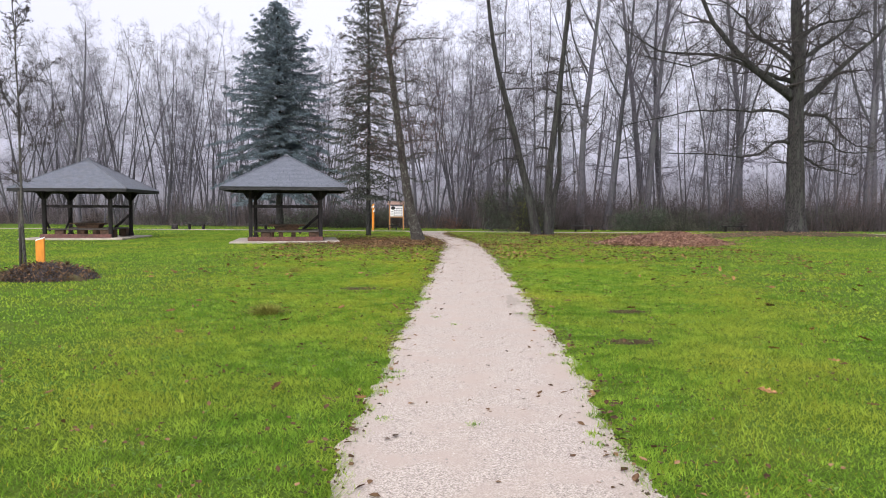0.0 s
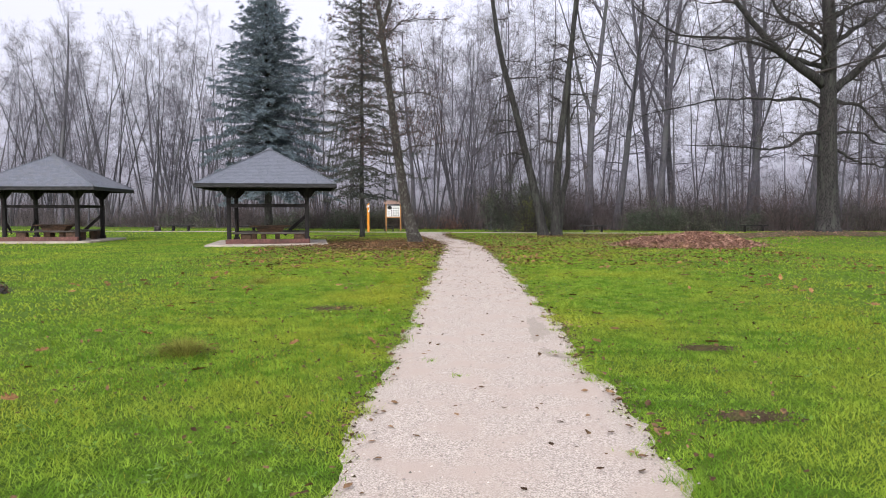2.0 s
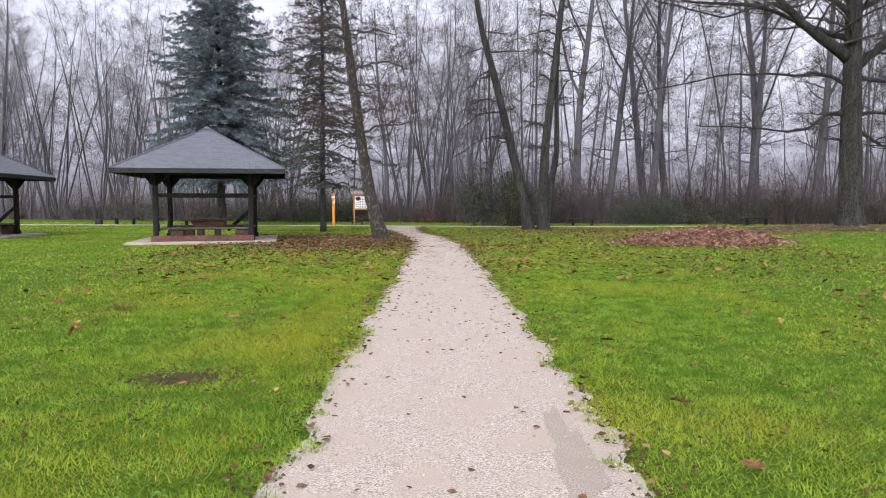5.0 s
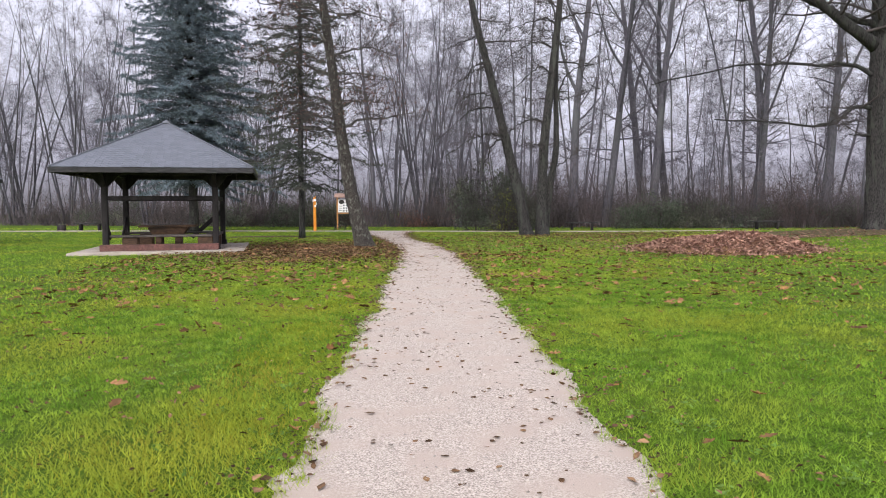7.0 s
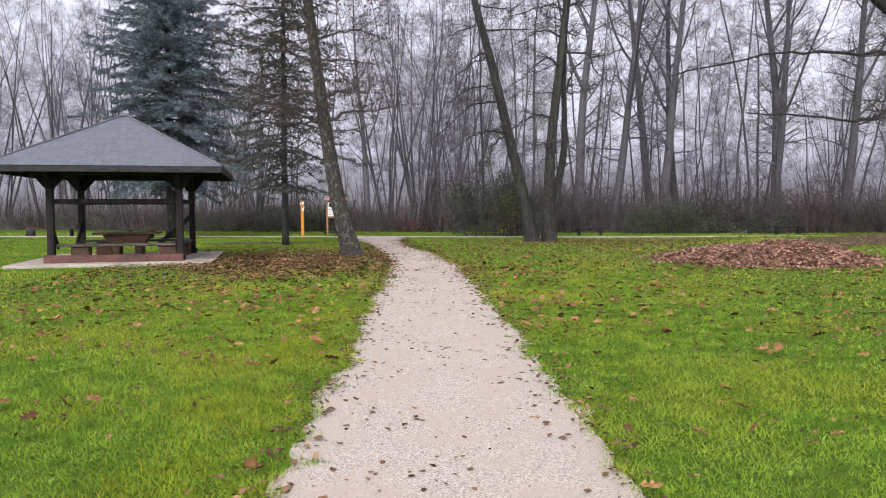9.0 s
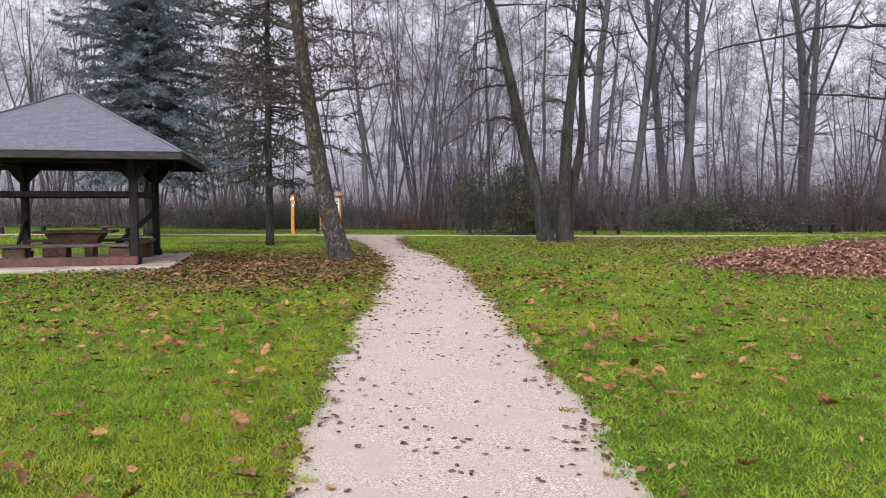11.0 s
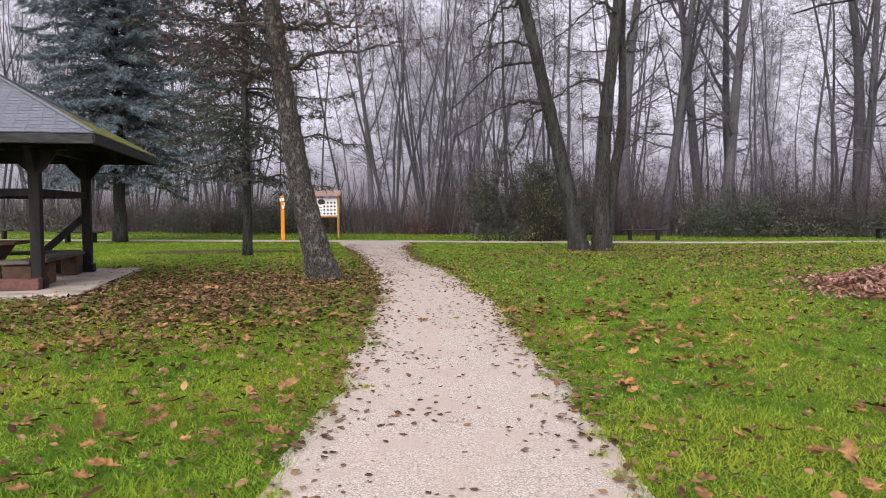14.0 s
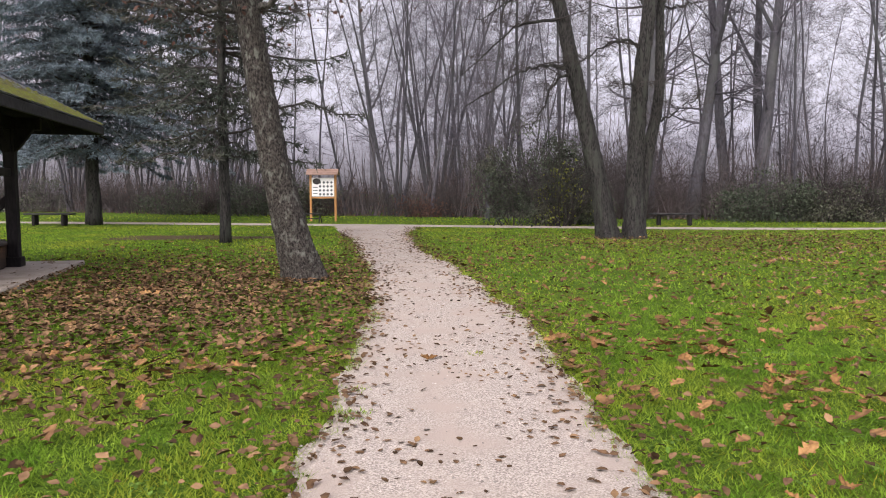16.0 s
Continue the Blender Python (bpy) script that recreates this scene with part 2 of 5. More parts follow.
def soup(name, verts, faces_per, mat):
    """A mesh of many loose faces of equal corner count, from an array (n, corners, 3)."""
    n, k, _ = verts.shape
    me = bpy.data.meshes.new(name)
    me.vertices.add(n * k)
    me.vertices.foreach_set("co", verts.astype(np.float32).ravel())
    if faces_per is None:
        faces_per = [tuple(range(k))]
    idx = np.concatenate([np.array(f) for f in faces_per])
    starts = np.cumsum([0] + [len(f) for f in faces_per])
    loops = (np.arange(n)[:, None] * k + idx[None, :]).ravel()
    ls = (np.arange(n)[:, None] * len(idx) + starts[None, :-1]).ravel()
    lt = np.tile(np.diff(starts), n)
    me.loops.add(len(loops))
    me.loops.foreach_set("vertex_index", loops.astype(np.int32))
    me.polygons.add(len(ls))
    me.polygons.foreach_set("loop_start", ls.astype(np.int32))
    me.polygons.foreach_set("loop_total", lt.astype(np.int32))
    me.materials.append(mat)
    me.update(calc_edges=True)
    return me


rng = np.random.default_rng(7)
rnd = random.Random(11)


# ---- ground ----
def height(x, y):
    """The lawn is level, with a low mound round the old oak."""
    return 0.36 * np.exp(-((x - 19.1) ** 2 + (y - 39.2) ** 2) / 40.0)


PATH_Y = np.array([-12, 3.7, 8.4, 15, 22, 28, 33, 37, 41.2, 46.2, 51.5])
PATH_L = np.array([-0.72, -0.63, -0.52, -0.36, -0.18, -0.10, -0.04, -0.36, -0.97, -1.75, -2.75])
PATH_R = np.array([1.14, 1.2, 1.33, 1.55, 1.72, 1.72, 1.62, 1.22, 0.5, 0.18, 0.45])
CROSS_X = np.array([-90, -30, -13.7, -1, 13.4, 22, 40, 90])
CROSS_Y = np.array([61, 56.0, 53.9, 51.4, 48.3, 47.3, 46.2, 44])


WOBBLE = np.random.default_rng(5).uniform(0, 1, (8, 501))


def wob(a, s):
    a = np.asarray(a, float)
    total = 0.0
    for step, amp, k in ((1.7, 0.055, 0), (0.6, 0.05, 1), (0.22, 0.045, 2), (0.09, 0.03, 3)):
        total = total + amp * (np.interp((a + 100) / step % 500, np.arange(501), WOBBLE[k + int(s)]) - 0.5) * 2
    return total


FIELD = np.random.default_rng(6).uniform(0, 1, (128, 128))


def patchy(x, y, size, shift=0.0):
    """A smooth uneven field between 0 and 1 whose patches are about size metres wide."""
    u, v = np.asarray(x) / size + 40.3 + shift, np.asarray(y) / size + 17.7 - 2.3 * shift
    i, j = np.floor(u).astype(int), np.floor(v).astype(int)
    a, b = u - i, v - j
    a, b = a * a * (3 - 2 * a), b * b * (3 - 2 * b)
    f = FIELD
    return (f[i % 128, j % 128] * (1 - a) + f[(i + 1) % 128, j % 128] * a) * (1 - b) + (f[i % 128, (j + 1) % 128] * (1 - a) + f[(i + 1) % 128, (j + 1) % 128] * a) * b


def edge_left(y):
    return np.interp(y, PATH_Y, PATH_L) + wob(y, 0.4)


def edge_right(y):
    return np.interp(y, PATH_Y, PATH_R) + wob(y, 2.1)


def cross_mid(x):
    return np.interp(x, CROSS_X, CROSS_Y)


def on_path(x, y, grow=0.0):
    a = (y < 51.8) & (x > edge_left(y) - grow) & (x < edge_right(y) + grow)
    return a | (np.abs(y - cross_mid(x)) < 0.75 + grow + wob(x, 1.0))


def strip(name, along, lo, hi, cols, lift, mat, across_y=False):
    s = Shape()
    for a, p, q in zip(along, lo, hi):
        for c in range(cols + 1):
            w = p + (q - p) * c / cols
            x, y = (a, w) if across_y else (w, a)
            crown = 0.0 if c in (0, cols) else lift
            s.v.append((x, y, float(height(x, y)) + crown + 0.002))
    for i in range(len(along) - 1):
        for c in range(cols):
            k = i * (cols + 1) + c
            quad = (k, k + 1, k + cols + 2, k + cols + 1)
            s.f.append(quad[::-1] if across_y else quad)
    return part(name, s, mat)


gx = np.unique(np.concatenate([[-900, -400, -200, -120], np.arange(-80, 81, 1.0), [120, 200, 400, 900]]))
gy = np.unique(np.concatenate([[-900, -400, -150, -60], np.arange(-20, 131, 1.0), [200, 400, 900]]))
s = Shape()
for y in gy:
    for x in gx:
        s.v.append((x, y, float(height(x, y)) - 0.012))
for j in range(len(gy) - 1):
    for i in range(len(gx) - 1):
        k = j * len(gx) + i
        s.f.append((k, k + 1, k + len(gx) + 1, k + len(gx)))
tagged(part("ground", s, M_SOIL), "damp green park lawn with yellowish patches", "lawn", kind="structure")
ys = np.arange(-12, 51.6, 0.09)
tagged(strip("path", ys, edge_left(ys), edge_right(ys), 8, 0.012, M_PATH), "pale crushed limestone footpath with ragged grassy edges", "path", kind="structure")
xs = np.arange(-88, 88, 0.25)
tagged(strip("path_across", xs, cross_mid(xs) - 0.75 - wob(xs, 1.0), cross_mid(xs) + 0.75 + wob(xs, 1.0), 4, 0.016, M_PATH, True), "pale gravel path running along the wood", "path", kind="structure")


def blob(name, cx, cy, rx, ry, z, mat, label, category, seed, dome=0.0, kind="structure", rz=0.0):
    """A flat patch with an uneven outline, slightly domed."""
    s, n = Shape(), 40
    s.v.append((0, 0, dome))
    for ring in (0.5, 0.8, 1.0):
        for k in range(n):
            w = 2 * math.pi * k / n
            e = 1 + 0.22 * math.sin(3 * w + seed) + 0.13 * math.sin(7 * w + 2 * seed) + 0.07 * math.sin(13 * w + 3 * seed)
            s.v.append((ring * e * rx * math.cos(w), ring * e * ry * math.sin(w), dome * (1 - ring ** 2)))
    c, q = math.cos(radians(rz)), math.sin(radians(rz))
    s.v = [(x, y, z + float(height(cx + x * c - y * q, cy + x * q + y * c)) - float(height(cx, cy))) for x, y, z in s.v]
    for k in range(n):
        s.f.append((0, 1 + k, 1 + (k + 1) % n))
        for r in (0, 1):
            a, b = 1 + r * n + k, 1 + r * n + (k + 1) % n
            s.f.append((a, a + n, b + n, b))
    ob = part(name, s, mat)
    ob.matrix_world = pose(cx, cy, z + float(height(cx, cy)), 0, 0, rz)
    return tagged(ob, label, category, kind=kind)


DIRT = [(-1.6, 13.7, 0.42, 0.26), (2.7, 10.6, 0.3, 0.14), (2.15, 8.15, 0.26, 0.13)]
for i, (x, y, rx, ry) in enumerate(DIRT):
    blob("bare_patch", x, y, rx * 0.55, ry * 0.55, -0.009, M_DIRT, "bare dark soil patch worn into the lawn", "soil patch", i + 1.0, 0.003)
blob("bare_patch", -5.8, 45.0, 2.6, 0.9, 0.0, M_DIRT, "bare trodden soil strip near the shelter", "soil patch", 2.0, 0.01)
blob("bare_patch", 20.0, 38.6, 6.5, 3.6, 0.012, M_DIRT, "bare brown earth under the old oak", "soil patch", 4.0, 0.02)
blob("damp_patch", 1.1, 10.3, 0.09, 0.24, 0.017, M_WET, "damp darker stain along the gravel path edge", "stain", 4.0, rz=20)
blob("damp_patch", 1.14, 11.8, 0.11, 0.8, 0.017, M_WET, "damp darker stain along the gravel path edge", "stain", 2.0, rz=-4)


# ---- picnic shelters ----
def shelter(cx, cy, rz, label, single_slates, moss):
    P, EH, ZE, ZA = 1.59, 2.78, 2.52, 4.1     # post half spacing, eave half width, eave and apex heights
    g = thing("picnic_shelter", cx, cy, 0, rz, label, "shelter", "picnic shelters")
    s = Shape()
    s.box(0, -0.05, 0.02, 4.9, 5.1, 0.10, c=0.02)
    part("slab", s, M_CONC, g, "pale concrete slab")
    corners = ((-P, -P), (P, -P), (P, P), (-P, P))
    for x, y in corners:
        s = Shape()
        s.box(x, y, 1.28, 0.17, 0.17, 2.26)
        post = part("post", s, M_TIMBER, g)
        s = Shape()
        s.box(x, y, 0.15, 0.25, 0.25, 0.17)
        part("post_foot", s, M_TIMBER, post)
    for i in range(4):
        (ax, ay), (bx, by) = corners[i], corners[(i + 1) % 4]
        dx, dy = (bx - ax) / (2 * P), (by - ay) / (2 * P)
        s = Shape()
        s.beam((ax - dx * 0.5, ay - dy * 0.5, 2.46 + 0.02 * (i % 2)), (bx + dx * 0.5, by + dy * 0.5, 2.46 + 0.02 * (i % 2)), 0.14, 0.2)
        part("beam", s, M_TIMBER, g)
        for (px, py), sg in (((ax, ay), 1), ((bx, by), -1)):
            for dirn, ln in ((sg, 0.42), (-sg, 0.38)):
                s = Shape()
                s.smooth = False
                nx, ny = -dy * 0.05, dx * 0.05
                prof = [(0.08, 1.98), (0.16, 2.06), (ln * 0.7, 2.2), (ln, 2.36), (0.0, 2.36), (0.0, 1.98)]
                for w in (1, -1):
                    for u, z in prof:
                        s.v.append((px + dx * dirn * u + nx * w, py + dy * dirn * u + ny * w, z))
                k = len(prof)
                s.f += [tuple(range(k)), tuple(reversed(range(k, 2 * k)))]
                s.f += [(j, j + k, (j + 1) % k + k, (j + 1) % k) for j in range(k)]
                part("bracket", s, M_TIMBER, g)
        s = Shape()
        s.beam((ax + dx * 0.06, ay + dy * 0.06, 1.66), (bx - dx * 0.06, by - dy * 0.06, 1.66), 0.07, 0.13)
        part("rail", s, M_TIMBER, g)
    # braces between bench height and posts
    for a, b in (((-P, -P + 0.05, 1.0), (-P, -P + 0.65, 0.42)), ((-P, P - 0.05, 1.0), (-P, P - 0.65, 0.42)), ((P - 0.05, P, 1.22), (P - 1.05, P, 0.32))):
        s = Shape()
        s.beam(a, b, 0.06, 0.14)
        part("brace", s, M_TIMBER, g)
    # roof: deck, rafters, fascia, slates, ridges
    apex = Vector((0, 0, ZA))
    ec = [Vector((x * EH / P, y * EH / P, ZE)) for x, y in corners]
    s = Shape()
    s.smooth = False
    s.v = [tuple(p) for p in ec] + [tuple(apex)] + [tuple(p - Vector((0, 0, 0.05))) for p in ec] + [tuple(apex - Vector((0, 0, 0.05)))]
    s.f = [(0, 1, 4), (1, 2, 4), (2, 3, 4), (3, 0, 4), (6, 5, 9), (7, 6, 9), (8, 7, 9), (5, 8, 9)] + [(i + 5, (i + 1) % 4 + 5, (i + 1) % 4, i) for i in range(4)]
    part("roof_deck", s, M_TIMBER, g)
    for i in range(4):
        a, b = ec[i], ec[(i + 1) % 4]
        s = Shape()
        s.beam(a - Vector((0, 0, 0.075)), b - Vector((0, 0, 0.075)), 0.045, 0.15)
        part("fascia", s, M_FASCIA, g, "grey weathered fascia board")
        s = Shape()
        s.beam(apex - Vector((0, 0, 0.12)), a * 0.97 + Vector((0, 0, -0.02)), 0.08, 0.12)
        part("hip_rafter", s, M_TIMBER, g)
        for j in range(1, 7):
            p = a.lerp(b, j / 7)
            t = 1 - abs(j / 3.5 - 1)
            mid = a.lerp(b, 0.5)
            inner = p + (apex - mid) * t * 0.95
            s = Shape()
            s.beam(p * 0.985 + Vector((0, 0, -0.045)), inner - Vector((0, 0, 0.09)), 0.06, 0.10)
            part("rafter", s, M_TIMBER, g)
    rows, wide = 24, 0.19
    joined = Shape()
    joined.smooth = False
    for i in range(4):
        a, b = ec[i], ec[(i + 1) % 4]
        mid = a.lerp(b, 0.5)
        up = (apex - mid)
        along = (b - a).normalized()
        nrm = along.cross(up).normalized()
        basis = Matrix((along, up.normalized(), nrm)).transposed().to_4x4()
        for r in range(rows):
            t0 = r / rows
            half = (b - a).length / 2 * (1 - t0)
            n = max(1, int(round(2 * half / wide)))
            w = 2 * half / n
            off = (r % 2) * w * 0.5
            for k in range(n + (r % 2)):
                u0, u1 = max(-half, -half + k * w - off), min(half, -half + (k + 1) * w - off)
                if u1 - u0 < 0.03:
                    continue
                jit = rnd.uniform(-0.008, 0.008)
                hl, th = up.length / rows * 1.18, 0.014
                m = Matrix.Translation(mid + up * t0 + along * ((u0 + u1) / 2) + nrm * 0.006) @ basis @ pose(0, 0, 0, -2.2 + rnd.uniform(-0.5, 0.5), 0, rnd.uniform(-0.7, 0.7))
                ww = (u1 - u0) / 2 - 0.003
                tight = (1 - t0 - 1.0 / rows) * (b - a).length / 2
                top0, top1 = max(-ww, -tight - (u0 + u1) / 2), min(ww, tight - (u0 + u1) / 2)
                if top1 < top0:
                    top0 = top1 = (top0 + top1) / 2
                vs = [(-ww, jit, 0.008), (ww, jit, 0.008), (top1, hl, 0.008), (top0, hl, 0.008), (-ww, jit, 0.008 + th), (ww, jit, 0.008 + th), (top1, hl, 0.008 + th), (top0, hl, 0.008 + th)]
                fs = [(4, 5, 6, 7), (0, 1, 5, 4), (1, 2, 6, 5), (3, 0, 4, 7)]
                if single_slates and i == 0:
                    p = Shape()
                    p.smooth = False
                    p.v, p.f = vs, fs
                    q = part("slate", p, M_SLATE, g)
                    q.matrix_local = m
                else:
                    c = len(joined.v)
                    joined.v += [tuple(m @ Vector(v)) for v in vs]
                    joined.f += [tuple(c + x for x in f) for f in fs]
        s = Shape()
        s.beam(a + Vector((0, 0, 0.035)), apex + Vector((0, 0, 0.045)), 0.075, 0.03)
        part("hip_ridge", s, M_SLATE, g)
    tagged(part("roof_covering", joined, M_SLATE_STUFF, g), kind="stuff")
    s = Shape()
    s.tube([(0, 0, ZA), (0, 0, ZA + 0.07), (0, 0, ZA + 0.1)], [0.14, 0.09, 0.01], 8)
    part("roof_cap", s, M_SLATE, g)
    if moss:
        a, b = ec[1], ec[2]
        mid = a.lerp(b, 0.5)
        n = 1000
        t = np.abs(rng.normal(0, 0.14, n))
        u = rng.uniform(-1, 1, n) * (1 - t) * 0.98
        base = np.array(mid)[None] + np.array(apex - mid)[None] * t[:, None] + np.array((b - a) / 2)[None] * u[:, None] + np.array((0.02, 0, 0.035))[None]
        size = rng.uniform(0.015, 0.05, n)
        pts = np.zeros((n, 5, 3))
        for k in range(4):
            w = k * math.pi / 2 + rng.uniform(0, 1, n)
            pts[:, k] = base + np.stack([np.cos(w) * size, np.sin(w) * size * 1.6, -np.cos(w) * size * 0.55], 1)
        pts[:, 4] = base + np.stack([0 * size, 0 * size, size * 0.5], 1)
        tagged(part("moss", soup("moss", pts, [(0, 1, 4), (1, 2, 4), (2, 3, 4), (3, 0, 4)], M_MOSS), None, g, "yellow-green moss along the eave"), kind="stuff")
    # reddish sleeper along the front edge
    s = Shape()
    s.beam((-P - 0.12, -P - 0.22, 0.165), (P + 0.1, -P - 0.22, 0.165), 0.2, 0.19)
    part("sleeper", s, M_REDBEAM, g, "reddish painted timber sleeper")
    return g


def shelter_bench(g, x, y, rz, length, label):
    m = g.matrix_world @ pose(x, y, 0.07, 0, 0, rz)
    b = thing("shelter_bench", 0, 0, 0, 0, label, "bench", "shelter benches")
    b.matrix_world = m
    s = Shape()
    s.box(0, -0.11, 0.43, length, 0.19, 0.07)
    part("seat_plank", s, M_GREYWOOD, b)
    s = Shape()
    s.box(0, 0.1, 0.43, length - 0.03, 0.19, 0.07)
    part("seat_plank", s, M_GREYWOOD, b)
    for u in (-length * 0.31, length * 0.43):
        s = Shape()
        s.box(u, 0, 0.197, 0.46, 0.3, 0.394, c=0.03)
        part("support_block", s, M_BLOCK, b, "brown timber block")


def picnic_table(g):
    t = thing("picnic_table", 0, 0, 0, 0, "heavy brown timber picnic table on a block pedestal", "table", "picnic tables")
    t.matrix_world = g.matrix_world @ pose(0, 0.05, 0.07)
    for k in range(4):
        s = Shape()
        s.box(0, -0.36 + 0.24 * k, 0.70, 1.75 - 0.02 * (k % 2), 0.232, 0.06)
        part("top_plank", s, M_BLOCK, t)
    s = Shape()
    s.smooth = False
    for z, hx, hy in ((0.34, 0.42, 0.3), (0.5, 0.52, 0.36), (0.66, 0.62, 0.4)):
        for px, py in ((-hx, -hy), (hx, -hy), (hx, hy), (-hx, hy)):
            s.v.append((px, py, z))
    s.f = [(3, 2, 1, 0), (8, 9, 10, 11)] + [(r * 4 + k, r * 4 + (k + 1) % 4, r * 4 + 4 + (k + 1) % 4, r * 4 + 4 + k) for r in (0, 1) for k in range(4)]
    part("pedestal", s, M_BLOCK, t)
    for u in (-0.3, 0.3):
        s = Shape()
        s.box(u, 0, 0.17, 0.2, 0.5, 0.34, c=0.02)
        part("foot", s, M_BLOCK, t)


g1 = shelter(-7.58, 35.06, 10.5, "open dark timber picnic shelter with slate pyramid roof", True, True)
g2 = shelter(-18.6, 38.0, 6.0, "open dark timber picnic shelter farther from the path", False, False)
for g in (g1, g2):
    picnic_table(g)
    shelter_bench(g, 0, -1.42, 0, 2.95, "grey plank bench on brown blocks inside the shelter")
    shelter_bench(g, 0, 1.42, 0, 2.95, "grey plank bench on brown blocks inside the shelter")
    shelter_bench(g, 1.42, 0, 90, 2.4, "grey plank bench on brown blocks inside the shelter")


# ---- signs, posts, benches ----
def info_board(x, y, rz):
    b = thing("information_board", x, y, 0, rz, "roofed wooden information board with a white panel", "notice board")
    for u in (-0.52, 0.52):
        s = Shape()
        s.box(u, 0, 1.0, 0.09, 0.09, 2.04)
        part("post", s, M_PINEWOOD, b)
    s = Shape()
    s.box(0, 0, 0.98, 0.95, 0.07, 0.07)
    part("crossbar", s, M_PINEWOOD, b)
    s = Shape()
    s.box(0, -0.01, 1.42, 0.94, 0.04, 0.78, c=0.005)
    panel = part("panel", s, M_WHITE, b, "white printed panel")
    for r in range(4):
        for c in range(4):
            s = Shape()
            s.smooth = False
            cx, cz = -0.12 + 0.16 * c, 1.12 + 0.165 * r
            k = 10
            s.v = [(cx + 0.052 * math.cos(2 * math.pi * j / k), -0.034, cz + 0.052 * math.sin(2 * math.pi * j / k)) for j in range(k)]
            s.v += [(px, -0.03, pz) for px, _, pz in s.v]
            s.f = [tuple(range(k))] + [(j, j + k, (j + 1) % k + k, (j + 1) % k) for j in range(k)]
            part("emblem", s, M_INK, panel)
    s = Shape()
    s.smooth = False
    k = 16
    s.v = [(-0.26 + 0.17 * math.cos(2 * math.pi * j / k), -0.036, 1.66 + 0.13 * math.sin(2 * math.pi * j / k)) for j in range(k)]
    s.v += [(px, -0.03, pz) for px, _, pz in s.v]
    s.f = [tuple(range(k))] + [(j, j + k, (j + 1) % k + k, (j + 1) % k) for j in range(k)]
    part("emblem", s, M_DARKMETAL, panel)
    for z in (1.15, 1.28, 1.41):
        s = Shape()
        s.box(-0.32, -0.033, z, 0.2, 0.006, 0.03, c=0.001)
        part("text_bar", s, M_INK, panel)
    for sg in (-1, 1):
        for k in range(3):
            s = Shape()
            t = Matrix.Translation((0, 0, 2.16)) @ pose(0, 0, 0, -sg * 38)
            s.box(0, sg * (0.075 + 0.12 * k), 0.012 * (2 - k), 1.32, 0.13, 0.025, t, c=0.004)
            part("roof_board", s, M_ROOFWOOD, b)


def trail_post(x, y):
    b = thing("trail_post", x, y, 0, 12, "orange timber trail post with small white markers", "signpost")
    s = Shape()
    s.box(0, 0, 0.95, 0.15, 0.15, 1.94)
    s.v[-16:] = [(px, py, pz + (0.05 if px > 0 else -0.03)) for px, py, pz in s.v[-16:]]
    part("post", s, M_ORANGE, b)
    for px, py, z, w in ((-0.085, -0.03, 1.72, 0.05), (0.02, -0.082, 1.75, 0.11), (0.085, -0.02, 1.55, 0.03), (0.03, -0.082, 1.42, 0.09)):
        s = Shape()
        s.box(px, py, z, w, 0.015 if abs(py) > 0.05 else 0.1, 0.13, c=0.003)
        part("marker_plate", s, M_WHITE, b, "small white plate")


def marker_stub(x, y):
    b = thing("marker_stub", x, y, 0, 20, "short bright orange timber post with slanted top", "bollard")
    s = Shape()
    s.smooth = False
    for z in ((-0.02,) * 4, (0.72, 0.78, 0.80, 0.74)):
        for (px, py), h in zip(((-0.09, -0.09), (0.09, -0.09), (0.09, 0.09), (-0.09, 0.09)), z):
            s.v.append((px, py, h))
    s.f = [(3, 2, 1, 0), (4, 5, 6, 7)] + [(k, (k + 1) % 4, (k + 1) % 4 + 4, k + 4) for k in range(4)]
    part("post", s, M_ORANGE, b)
    s = Shape()
    s.smooth = False
    s.v = [(-0.092, -0.092, 0.724), (0.092, -0.092, 0.784), (0.092, 0.092, 0.804), (-0.092, 0.092, 0.744)]
    s.v += [(px, py, pz + 0.012) for px, py, pz in s.v]
    s.f = [(3, 2, 1, 0), (4, 5, 6, 7)] + [(k, (k + 1) % 4, (k + 1) % 4 + 4, k + 4) for k in range(4)]
    part("cap", s, M_WHITE, b, "pale worn top")
    s = Shape()
    s.box(0.05, -0.094, 0.06, 0.06, 0.012, 0.09)
    part("foot_plate", s, M_DARKMETAL, b)


def park_bench(x, y, rz, label, length=1.8):
    b = thing("park_bench", x, y, float(height(x, y)), rz, label, "bench", "park benches")
    for v in (-0.1, 0.1):
        s = Shape()
        s.box(0, v, 0.42, length, 0.185, 0.06)
        part("seat_plank", s, M_FASCIA, b)
    for u in (-length * 0.31, length * 0.31):
        s = Shape()
        s.box(u, 0, 0.19, 0.13, 0.3, 0.4, c=0.03)
        part("leg", s, M_TIMBER, b, "dark stump leg")


info_board(-3.55, 55.0, -4)
trail_post(-5.05, 52.1)
marker_stub(-9.95, 17.8)
for x, y, rz in ((9.95, 51.1, -8), (20.7, 51.4, -6), (-13.3, 51.9, -4), (-19.0, 55.6, -4)):
    park_bench(x, y, rz, "low backless plank bench by the gravel path")
b = thing("stump_seat", -20.6, 55.4, 0, 0, "low dark stump on the grass", "stump")
s = Shape()
s.tube([(0, 0, -0.02), (0, 0, 0.18), (0, 0, 0.34), (0, 0, 0.36)], [0.26, 0.24, 0.24, 0.2], 10, True)
part("stump", s, M_TIMBER, b)
